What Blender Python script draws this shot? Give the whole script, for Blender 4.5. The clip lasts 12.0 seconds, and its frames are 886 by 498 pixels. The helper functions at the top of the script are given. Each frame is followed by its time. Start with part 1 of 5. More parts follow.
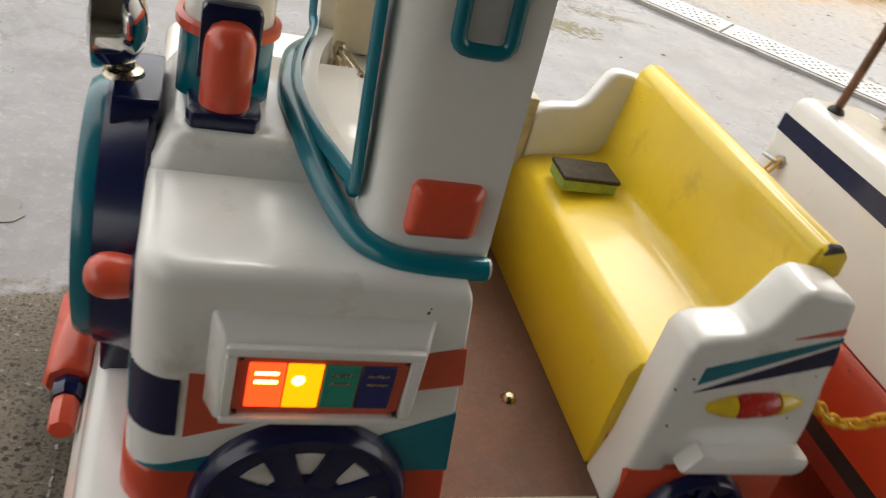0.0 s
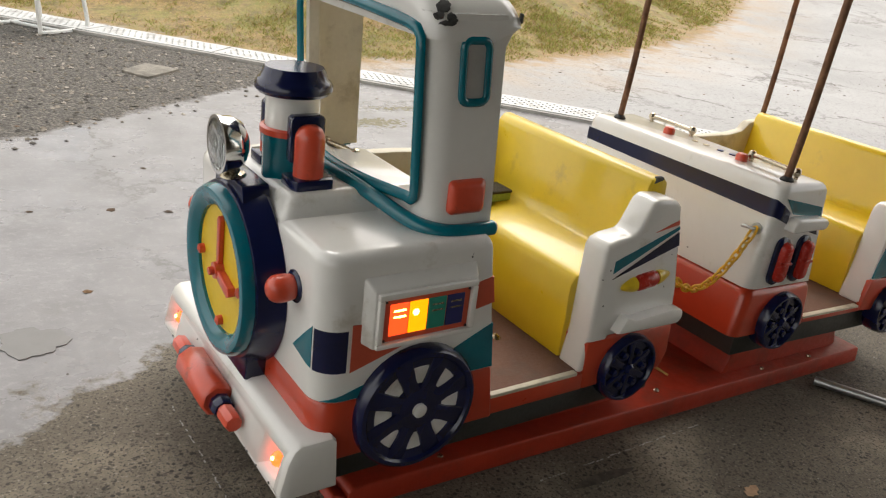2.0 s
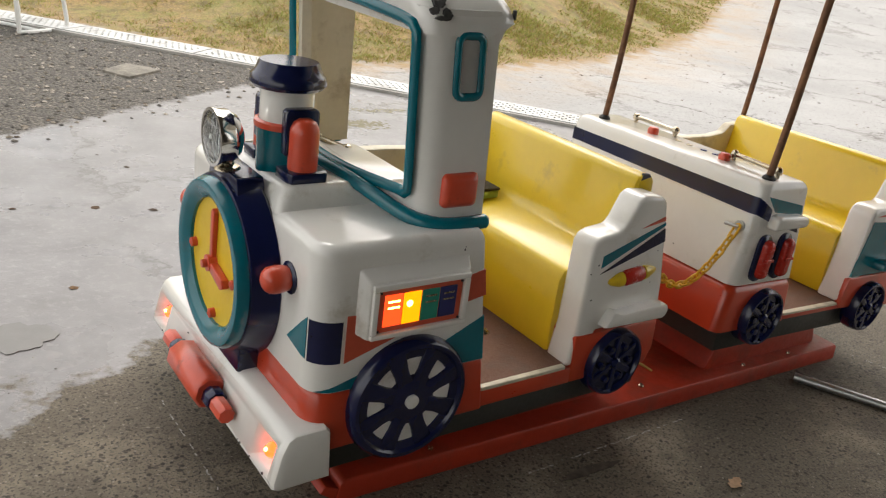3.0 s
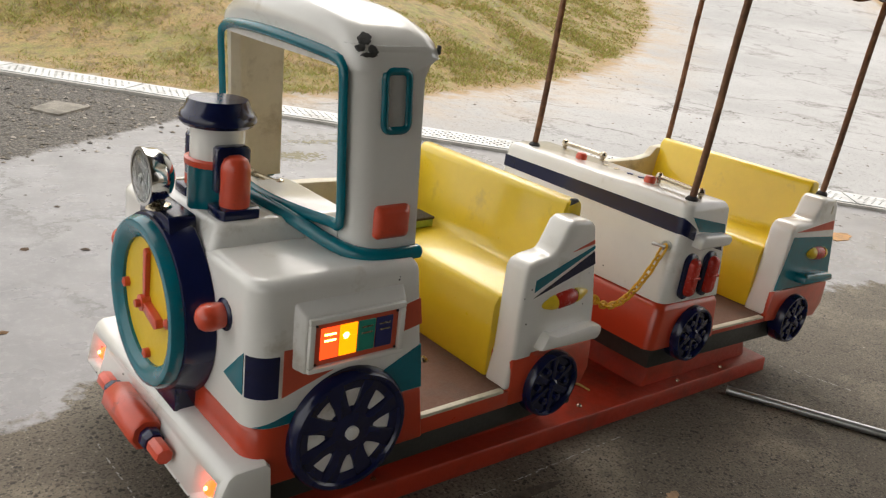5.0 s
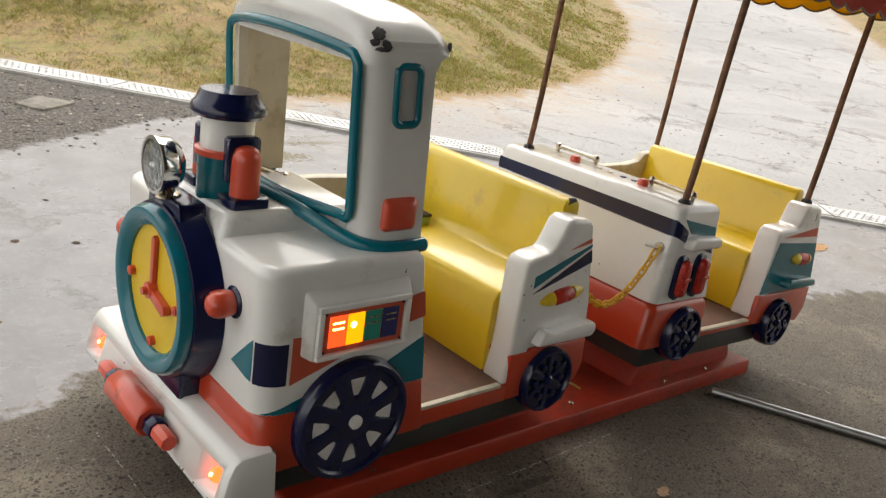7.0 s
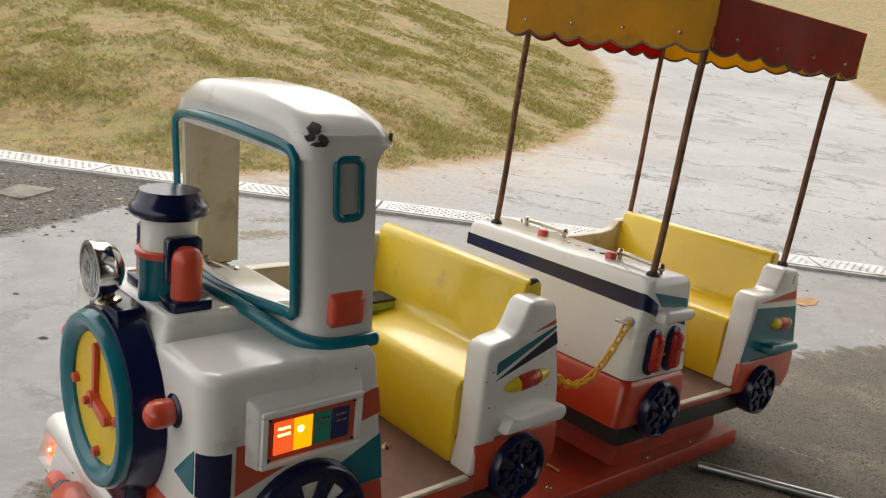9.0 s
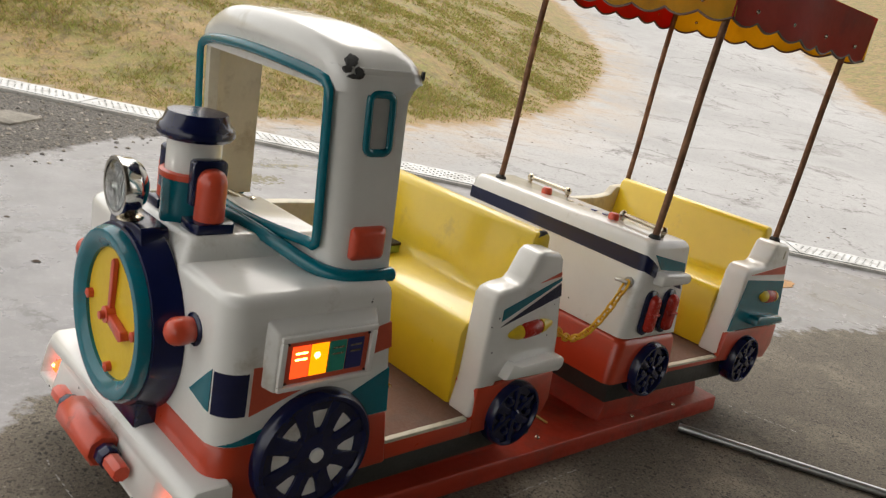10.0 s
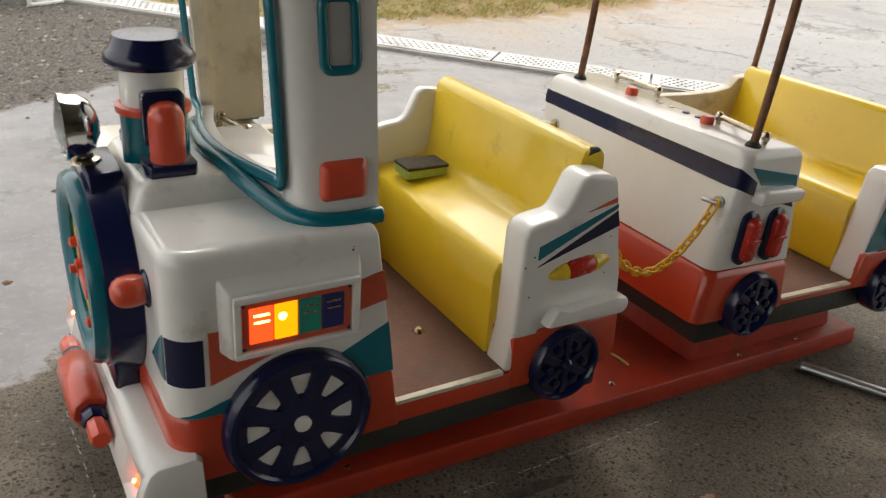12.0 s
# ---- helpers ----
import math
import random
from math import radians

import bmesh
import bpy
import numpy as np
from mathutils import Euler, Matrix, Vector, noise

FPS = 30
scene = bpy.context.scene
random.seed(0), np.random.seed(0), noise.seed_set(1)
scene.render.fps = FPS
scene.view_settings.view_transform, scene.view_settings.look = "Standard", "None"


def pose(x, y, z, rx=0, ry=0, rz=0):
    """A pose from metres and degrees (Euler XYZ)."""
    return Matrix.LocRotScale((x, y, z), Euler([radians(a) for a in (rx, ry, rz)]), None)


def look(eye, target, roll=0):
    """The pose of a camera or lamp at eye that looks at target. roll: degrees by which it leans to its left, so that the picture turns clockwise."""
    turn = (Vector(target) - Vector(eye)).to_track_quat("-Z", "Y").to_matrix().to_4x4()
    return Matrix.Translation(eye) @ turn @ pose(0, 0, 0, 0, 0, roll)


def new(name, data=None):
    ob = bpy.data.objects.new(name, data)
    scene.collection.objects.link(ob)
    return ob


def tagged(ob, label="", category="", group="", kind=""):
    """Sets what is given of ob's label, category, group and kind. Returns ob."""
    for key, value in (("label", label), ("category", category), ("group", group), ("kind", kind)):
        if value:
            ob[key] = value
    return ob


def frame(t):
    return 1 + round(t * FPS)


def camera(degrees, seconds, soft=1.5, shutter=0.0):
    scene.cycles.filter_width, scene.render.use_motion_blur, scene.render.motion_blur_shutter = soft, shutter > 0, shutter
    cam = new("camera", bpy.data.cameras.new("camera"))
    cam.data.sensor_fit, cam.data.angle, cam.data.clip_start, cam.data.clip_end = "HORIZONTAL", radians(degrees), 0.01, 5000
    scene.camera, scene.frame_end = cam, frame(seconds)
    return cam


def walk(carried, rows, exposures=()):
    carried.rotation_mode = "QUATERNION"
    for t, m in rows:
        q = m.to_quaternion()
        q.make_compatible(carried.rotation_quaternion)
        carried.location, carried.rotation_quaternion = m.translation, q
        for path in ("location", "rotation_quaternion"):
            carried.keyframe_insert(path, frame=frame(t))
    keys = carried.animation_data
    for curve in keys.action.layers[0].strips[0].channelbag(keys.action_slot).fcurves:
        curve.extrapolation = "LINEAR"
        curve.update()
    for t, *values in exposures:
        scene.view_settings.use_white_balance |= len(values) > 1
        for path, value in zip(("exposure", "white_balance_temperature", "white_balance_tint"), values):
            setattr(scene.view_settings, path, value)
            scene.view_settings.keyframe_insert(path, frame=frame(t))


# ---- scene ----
cam = camera(55.50, 12.0, soft=1.2, shutter=0.3)
PATH = [
    (0, -0.2000, -0.6705, 1.0733, 56.833, -15.399, -12.569),
    (0.5, -0.4287, -0.8731, 1.1037, 60.539, -12.769, -23.265),
    (1, -0.6275, -0.9867, 1.1078, 65.344, -8.269, -31.437),
    (1.5, -0.7712, -1.0902, 1.1158, 65.723, -7.676, -31.351),
    (2, -0.8029, -1.1395, 1.1133, 68.344, -7.572, -32.679),
    (2.5, -0.8182, -1.1492, 1.1111, 68.460, -7.343, -32.696),
    (3, -0.8415, -1.1483, 1.0942, 68.944, -8.330, -34.084),
    (3.5, -0.9030, -1.1505, 1.0743, 70.696, -9.509, -35.849),
    (3.7, -0.9138, -1.1560, 1.0722, 71.502, -9.600, -36.660),
    (4.1, -0.9280, -1.1589, 1.0714, 71.739, -10.372, -37.387),
    (4.5, -0.9010, -1.1630, 1.0839, 71.698, -9.811, -37.873),
    (4.9, -0.8524, -1.1730, 1.1062, 71.412, -8.100, -38.296),
    (5.3, -0.8162, -1.1827, 1.1238, 71.218, -6.964, -38.752),
    (5.5, -0.8069, -1.1850, 1.1254, 70.744, -7.152, -38.426),
    (6, -0.8171, -1.1714, 1.1060, 69.918, -8.114, -38.434),
    (6.5, -0.8622, -1.1630, 1.0845, 70.004, -8.975, -39.403),
    (7, -0.9115, -1.1695, 1.0853, 72.115, -9.256, -39.807),
    (7.5, -0.9181, -1.1699, 1.0966, 75.473, -9.268, -40.425),
    (7.7, -0.9038, -1.1710, 1.1072, 76.586, -8.787, -40.681),
    (8.1, -0.8538, -1.1766, 1.1256, 76.327, -7.383, -40.581),
    (8.5, -0.8131, -1.1844, 1.1411, 76.169, -6.400, -40.483),
    (8.9, -0.7973, -1.1809, 1.1428, 76.224, -6.586, -40.412),
    (9.3, -0.8182, -1.1728, 1.1312, 76.530, -7.703, -40.618),
    (9.5, -0.8380, -1.1670, 1.1188, 75.830, -8.718, -40.774),
    (10, -0.8908, -1.1520, 1.0885, 74.119, -11.253, -41.285),
    (10.5, -0.9176, -1.1417, 1.0768, 71.911, -12.938, -41.266),
    (11, -0.8791, -1.1348, 1.0864, 70.195, -12.055, -40.731),
    (11.5, -0.7063, -1.1404, 1.1038, 69.258, -6.618, -36.224),
    (12, -0.4543, -1.1019, 1.1105, 65.415, -5.276, -30.303),
]
EXPOSURES = [(0.0, 0.6), (0.5, 0.46), (1.0, 0.54), (2.0, 0.46), (3.0, 0.48), (3.7, 0.48), (5.5, 0.41), (6.0, 0.46), (6.5, 0.47), (7.5, 0.47), (9.3, 0.27), (9.6, 0.27), (10.0, 0.3), (10.5, 0.3), (11.0, 0.52), (11.5, 0.53), (12.0, 0.42)]
walk(cam, [(t, pose(x, y, z, rx, ry, rz)) for t, x, y, z, rx, ry, rz in PATH], EXPOSURES)

# ---- daylight: overcast sky outside an open-sided shelter ----
world = bpy.data.worlds.new("overcast_sky")
scene.world = world
world.use_nodes = True
wn = world.node_tree
sky = wn.nodes.new("ShaderNodeTexSky")
sky.sky_type = "NISHITA"
sky.sun_disc = False
sky.sun_elevation, sky.sun_rotation = radians(48), radians(40)
sky.air_density, sky.dust_density, sky.ozone_density = 1.0, 4.0, 1.0
soft_white = wn.nodes.new("ShaderNodeMixRGB")
soft_white.inputs[0].default_value = 0.75
soft_white.inputs[2].default_value = (9.5, 9.1, 8.5, 1)
wn.links.new(sky.outputs[0], soft_white.inputs[1])
wn.links.new(soft_white.outputs[0], wn.nodes["Background"].inputs[0])
wn.nodes["Background"].inputs[1].default_value = 0.15
sun = new("sun", bpy.data.lights.new("sun", "SUN"))
sun.data.energy, sun.data.angle, sun.data.color = 1.2, radians(35), (1.0, 0.96, 0.9)
sun.matrix_world = look((6, 9, 14), (0.5, 0.3, 0.5))

CY = 0.335          # centre line of the ride


# ---- materials ----
def mat(name, color, rough=0.5, metal=0.0, var=0.12, scale=6.0, bump=0.0, bscale=60.0, dirt=None, dirt_amount=0.0, dscale=3.0,
        coat=0.0, trans=0.0, alpha=1.0, emit=None, strength=0.0, speck=None, speck_amount=0.0, sscale=90.0):
    """A paint, plastic, stone or metal with variation at two scales, optional blotches and specks."""
    m = bpy.data.materials.new(name)
    m.use_nodes = True
    nt = m.node_tree
    b = nt.nodes["Principled BSDF"]
    co = nt.nodes.new("ShaderNodeTexCoord")

    def noise_node(s, detail=5.0, roughness=0.6):
        n = nt.nodes.new("ShaderNodeTexNoise")
        n.inputs["Scale"].default_value = s
        n.inputs["Detail"].default_value = detail
        n.inputs["Roughness"].default_value = roughness
        nt.links.new(co.outputs["Object"], n.inputs["Vector"])
        return n

    def ramp(src, a, z):
        r = nt.nodes.new("ShaderNodeMapRange")
        r.inputs[1].default_value, r.inputs[2].default_value = a, z
        nt.links.new(src, r.inputs[0])
        return r.outputs[0]

    def mix(kind, fac, a, c):
        n = nt.nodes.new("ShaderNodeMixRGB")
        n.blend_type = kind
        for sock, v in zip(n.inputs, (fac, a, c)):
            if isinstance(v, bpy.types.NodeSocket):
                nt.links.new(v, sock)
            elif isinstance(v, (int, float)):
                sock.default_value = v
            else:
                sock.default_value = (*v, 1)
        return n.outputs[0]

    big, fine = noise_node(scale), noise_node(scale * 9, 3.0)
    lo = tuple(c * (1 - var) for c in color)
    hi = tuple(min(1, c * (1 + var)) for c in color)
    c = mix("MIX", ramp(big.outputs[0], 0.3, 0.7), lo, hi)
    c = mix("MULTIPLY", ramp(fine.outputs[0], 0.35, 0.8), c, tuple(1 - var * 0.6 for _ in range(3)))
    if dirt:
        d = noise_node(dscale, 8.0, 0.68)
        c = mix("MIX", ramp(d.outputs[0], 0.62 - dirt_amount * 0.3, 0.72), c, dirt)
    if speck:
        s = noise_node(sscale, 2.0, 0.5)
        c = mix("MIX", ramp(s.outputs[0], 0.72 - speck_amount, 0.74 - speck_amount), c, speck)
    nt.links.new(c, b.inputs["Base Color"])
    r = nt.nodes.new("ShaderNodeMapRange")
    r.inputs[3].default_value, r.inputs[4].default_value = max(0.02, rough * 0.75), min(1, rough * 1.35)
    nt.links.new(fine.outputs[0], r.inputs[0])
    nt.links.new(r.outputs[0], b.inputs["Roughness"])
    b.inputs["Metallic"].default_value = metal
    b.inputs["Coat Weight"].default_value = coat
    b.inputs["Coat Roughness"].default_value = 0.08
    b.inputs["Transmission Weight"].default_value = trans
    b.inputs["Alpha"].default_value = alpha
    if bump:
        bn = nt.nodes.new("ShaderNodeBump")
        bn.inputs["Strength"].default_value = bump
        bn.inputs["Distance"].default_value = 0.01
        nn = noise_node(bscale, 6.0, 0.65)
        nt.links.new(nn.outputs[0], bn.inputs["Height"])
        nt.links.new(bn.outputs[0], b.inputs["Normal"])
    if emit:
        b.inputs["Emission Color"].default_value = (*emit, 1)
        b.inputs["Emission Strength"].default_value = strength
    return m


WHITE = mat("white_gelcoat", (0.80, 0.79, 0.745), 0.2, var=0.04, scale=4, bump=0.05, bscale=14, dirt=(0.6, 0.57, 0.49), dirt_amount=0.02, dscale=5, coat=0.6)
CREAM = mat("unpainted_fibreglass", (0.62, 0.57, 0.44), 0.5, var=0.08, scale=8, bump=0.12, bscale=40, dirt=(0.36, 0.3, 0.2), dirt_amount=0.2, dscale=7)
ORANGE = mat("orange_red_gelcoat", (0.54, 0.052, 0.016), 0.3, var=0.08, scale=5, bump=0.05, bscale=16, dirt=(0.3, 0.06, 0.03), dirt_amount=0.15, coat=0.4)
BASE_ORANGE = mat("worn_orange_base", (0.4, 0.034, 0.011), 0.45, var=0.16, scale=7, bump=0.1, bscale=30, dirt=(0.17, 0.035, 0.02), dirt_amount=0.4, dscale=6)
RED = mat("red_orange_plastic", (0.66, 0.08, 0.035), 0.3, var=0.08, scale=12, bump=0.05, bscale=30, coat=0.4, dirt=(0.3, 0.05, 0.03), dirt_amount=0.12, dscale=14)
DECAL_RED = mat("faded_red_sticker", (0.6, 0.1, 0.05), 0.35, var=0.1, scale=9)
TEAL = mat("teal_gelcoat", (0.0, 0.15, 0.2), 0.22, var=0.1, scale=8, bump=0.03, bscale=20, coat=0.25, dirt=(0.03, 0.13, 0.15), dirt_amount=0.15, dscale=8)
NAVY = mat("navy_gelcoat", (0.005, 0.009, 0.05), 0.2, var=0.15, scale=8, bump=0.03, bscale=24, coat=0.15)
YELLOW = mat("yellow_gelcoat", (0.82, 0.58, 0.022), 0.3, var=0.05, scale=4, bump=0.05, bscale=18, coat=0.4, dirt=(0.6, 0.41, 0.04), dirt_amount=0.06, dscale=6)
CLOCK_YELLOW = mat("clock_face_yellow", (0.76, 0.52, 0.02), 0.4, var=0.05, scale=10)
GREY = mat("dark_grey_skirt", (0.035, 0.035, 0.03), 0.5, var=0.2, scale=10, bump=0.08, bscale=50)
MAT_BROWN = mat("brown_floor_mat", (0.17, 0.085, 0.055), 0.75, var=0.12, scale=14, bump=0.35, bscale=260, dirt=(0.12, 0.08, 0.06), dirt_amount=0.3, dscale=9)
CHROME = mat("chrome", (0.78, 0.77, 0.74), 0.1, 1.0, var=0.05, scale=20)
BRASS_STEEL = mat("tarnished_steel", (0.5, 0.44, 0.33), 0.25, 1.0, var=0.15, scale=30, dirt=(0.25, 0.18, 0.1), dirt_amount=0.2, dscale=40)
STEEL = mat("galvanised_steel", (0.52, 0.53, 0.52), 0.35, 0.85, var=0.15, scale=16, bump=0.05, bscale=80)
RUST = mat("rusty_painted_pole", (0.26, 0.13, 0.065), 0.6, 0.15, var=0.35, scale=25, bump=0.3, bscale=120, dirt=(0.075, 0.032, 0.018), dirt_amount=0.75, dscale=14)
CHIP = mat("exposed_grey_fibre", (0.06, 0.06, 0.058), 0.85, var=0.4, scale=60, bump=0.4, bscale=160)
BLACK = mat("black_rubber", (0.02, 0.02, 0.02), 0.6, var=0.2, scale=20)
CHAIN = mat("yellow_plastic_chain", (0.8, 0.45, 0.02), 0.35, var=0.1, scale=30)
SPONGE = mat("green_sponge", (0.42, 0.55, 0.12), 0.9, var=0.2, scale=60, bump=0.5, bscale=300)
SCOURER = mat("dark_scouring_pad", (0.075, 0.06, 0.04), 0.9, var=0.3, scale=80, bump=0.6, bscale=400)
# redder than RED, and darkened in colour for the weaker light on these covers
DEEP_RED = mat("deep_red_dim_lit_cover", (0.5, 0.03, 0.018), 0.25, var=0.1, scale=14, bump=0.05, bscale=30)
LEAF = mat("dry_leaf", (0.42, 0.27, 0.16), 0.8, var=0.25, scale=60)
GOLD_VINYL = mat("translucent_yellow_vinyl", (0.72, 0.46, 0.03), 0.35, var=0.12, scale=5, bump=0.25, bscale=9, dirt=(0.42, 0.26, 0.04), dirt_amount=0.25, dscale=4)
RED_VINYL = mat("translucent_red_vinyl", (0.5, 0.04, 0.018), 0.35, var=0.12, scale=5, bump=0.25, bscale=9, dirt=(0.3, 0.04, 0.025), dirt_amount=0.25, dscale=4)
SHELTER = mat("shelter_paint", (0.1, 0.093, 0.08), 0.8, var=0.1, scale=2)
CONCRETE = mat("pale_concrete", (0.36, 0.35, 0.32), 0.75, var=0.15, scale=8, bump=0.25, bscale=60, dirt=(0.2, 0.19, 0.16), dirt_amount=0.35, dscale=5)
PALE_BLUE = mat("pale_blue_paint", (0.16, 0.45, 0.62), 0.35, var=0.1, scale=12, bump=0.05, bscale=40)
SLAB = mat("dirty_slab", (0.22, 0.2, 0.165), 0.8, var=0.3, scale=14, bump=0.4, bscale=60, dirt=(0.1, 0.09, 0.07), dirt_amount=0.5, dscale=9)
PLASTIC_WHITE = mat("white_chair_paint", (0.75, 0.75, 0.72), 0.4, var=0.05, scale=20)
CELL_RED = mat("lit_red_cell", (0.5, 0.04, 0.02), 0.4, emit=(1.0, 0.07, 0.01), strength=1.3)
CELL_YELLOW = mat("lit_amber_cell", (0.4, 0.16, 0.01), 0.4, emit=(1.0, 0.27, 0.0), strength=1.5)
CELL_GLOW = mat("lit_bulb_core", (1, 0.7, 0.2), 0.4, emit=(1.0, 0.5, 0.08), strength=12.0)
CELL_GREEN = mat("unlit_green_cell", (0.02, 0.28, 0.2), 0.35, var=0.1)
CELL_BLUE = mat("unlit_blue_cell", (0.02, 0.025, 0.13), 0.35, var=0.1)
LAMP_RED = mat("red_lamp_bulb", (0.75, 0.05, 0.03), 0.15, coat=0.6, emit=(1.0, 0.06, 0.008), strength=4.5)
LAMP_CORE = mat("glowing_filament", (1, 0.5, 0.2), 0.3, emit=(1.0, 0.4, 0.1), strength=9.0)
LENS_GLASS = mat("headlamp_glass", (0.9, 0.92, 0.92), 0.05, trans=1.0, var=0.02)
for vinyl in (GOLD_VINYL, RED_VINYL):
    nt = vinyl.node_tree
    bsdf, out = nt.nodes["Principled BSDF"], nt.nodes["Material Output"]
    tl, ad = nt.nodes.new("ShaderNodeBsdfTranslucent"), nt.nodes.new("ShaderNodeMixShader")
    nt.links.new(bsdf.inputs["Base Color"].links[0].from_socket, tl.inputs[0])
    ad.inputs[0].default_value = 0.7
    bsdf.inputs["Specular IOR Level"].default_value = 0.25
    nt.links.new(bsdf.outputs[0], ad.inputs[1])
    nt.links.new(tl.outputs[0], ad.inputs[2])
    nt.links.new(ad.outputs[0], out.inputs[0])


# ---- builders ----
def link(name, bm, material, parent=None, label="", base=None, sharp=38):
    me = bpy.data.meshes.new(name)
    if base is not None:
        bmesh.ops.translate(bm, verts=bm.verts, vec=-Vector(base))
    bm.normal_update()
    lim = radians(sharp)
    for f in bm.faces:
        f.smooth = True
    for e in bm.edges:
        if len(e.link_faces) != 2 or e.calc_face_angle(0) > lim:
            e.smooth = False
    bm.to_mesh(me)
    bm.free()
    mats = material if isinstance(material, (list, tuple)) else [material]
    for m in mats:
        me.materials.append(m)
    ob = new(name, me)
    if parent is not None:
        ob.parent = parent
    if label:
        ob["label"] = label
    return ob


BASES = {}


def thing(name, at, label, category, group=""):
    """An Empty at the thing's base."""
    ob = new(name)
    ob.location = at
    ob.empty_display_size = 0.05
    BASES[ob.name] = Vector(at)
    return tagged(ob, label, category, group)


def base_of(ob):
    while ob.parent is not None:
        ob = ob.parent
    return BASES[ob.name]


def part(name, bm, material, parent, label="", sharp=38):
    return link(name, bm, material, parent, label, base_of(parent), sharp)


def bevel(bm, w, seg=2, limit=30):
    es = [e for e in bm.edges if len(e.link_faces) == 2 and e.calc_face_angle(0) > radians(limit)]
    bmesh.ops.bevel(bm, geom=es, offset=w, segments=seg, profile=0.5, affect="EDGES", clamp_overlap=True)
    return bm


def box(x0, x1, y0, y1, z0, z1, w=0.0, seg=2):
    bm = bmesh.new()
    bmesh.ops.create_cube(bm, size=1)
    for v in bm.verts:
        v.co = Vector((x0 + (v.co.x + .5) * (x1 - x0), y0 + (v.co.y + .5) * (y1 - y0), z0 + (v.co.z + .5) * (z1 - z0)))
    return bevel(bm, w, seg) if w else bm


def prism(poly, a, b, w=0.0, seg=2, axis="y"):
    """A polygon of (x, z) drawn out along y from a to b (axis x: of (y, z) along x; axis z: of (x, y) along z)."""
    bm = bmesh.new()

    def put(p, q, d):
        return {"y": (p, d, q), "x": (d, p, q), "z": (p, q, d)}[axis]
    lo = [bm.verts.new(put(p, q, a)) for p, q in poly]
    hi = [bm.verts.new(put(p, q, b)) for p, q in poly]
    n = len(poly)
    bm.faces.new(lo)
    bm.faces.new(hi[::-1])
    for i in range(n):
        bm.faces.new((lo[i], hi[i], hi[(i + 1) % n], lo[(i + 1) % n]))
    bmesh.ops.recalc_face_normals(bm, faces=bm.faces)
    return bevel(bm, w, seg) if w else bm


def loft(rings, cap=True, closed=True):
    bm = bmesh.new()
    vs = [[bm.verts.new(p) for p in r] for r in rings]
    n = len(rings[0])
    for a, b in zip(vs, vs[1:]):
        for i in range(n if closed else n - 1):
            bm.faces.new((a[i], a[(i + 1) % n], b[(i + 1) % n], b[i]))
    if cap:
        bm.faces.new(vs[0][::-1])
        bm.faces.new(vs[-1])
    bmesh.ops.recalc_face_normals(bm, faces=bm.faces)
    return bm


def rrect(x0, x1, y0, y1, r, n=6):
    """A rounded rectangle, counter-clockwise."""
    pts = []
    for cx, cy, a in ((x1 - r, y1 - r, 0), (x0 + r, y1 - r, 90), (x0 + r, y0 + r, 180), (x1 - r, y0 + r, 270)):
        for k in range(n + 1):
            t = radians(a + 90 * k / n)
            pts.append((cx + r * math.cos(t), cy + r * math.sin(t)))
    return pts


def rrect2(x0, x1, y0, y1, r0, r1, n=6):
    """A rounded rectangle with radius r0 at its front (x0) and r1 at its rear corners."""
    pts = []
    for cx, cy, r, a in ((x1 - r1, y1 - r1, r1, 0), (x0 + r0, y1 - r0, r0, 90), (x0 + r0, y0 + r0, r0, 180), (x1 - r1, y0 + r1, r1, 270)):
        for k in range(n + 1):
            t = radians(a + 90 * k / n)
            pts.append((cx + r * math.cos(t), cy + r * math.sin(t)))
    return pts


def rounded_block(x0, x1, y0, y1, z0, z1, r, top=0.02, shear=None):
    """An upright block with rounded corners in plan and a rounded top edge."""
    rings = []
    levels = [(z0, 0.0), (z1 - top, 0.0)] + [(z1 - top + top * math.sin(radians(a)), top * (1 - math.cos(radians(a)))) for a in (25, 50, 70, 90)]
    for z, ins in levels:
        ring = [(x, y, z) for x, y in rrect2(x0 + ins, x1 - ins * 0.4, y0 + ins, y1 - ins, max(r - ins, 0.004), 0.006)]
        if shear:
            ring = [shear(*p) for p in ring]
        rings.append(ring)
    return loft(rings)


def lathe(profile, centre, axis="z", n=28):
    """Turns (radius, height) round an axis."""
    rings = []
    for r, h in profile:
        ring = []
        for k in range(n):
            t = 2 * math.pi * k / n
            u, v = max(r, 0.0004) * math.cos(t), max(r, 0.0004) * math.sin(t)
            p = {"z": (u, v, h), "x": (h, u, v), "y": (u, h, v)}[axis]
            ring.append(Vector(p) + Vector(centre))
        rings.append(ring)
    first, last = profile[0][0] > 0.001, profile[-1][0] > 0.001
    if first and last:
        rings.append(rings[0])
    bm = loft(rings, cap=False)
    bmesh.ops.remove_doubles(bm, verts=bm.verts, dist=1e-6)
    return bm


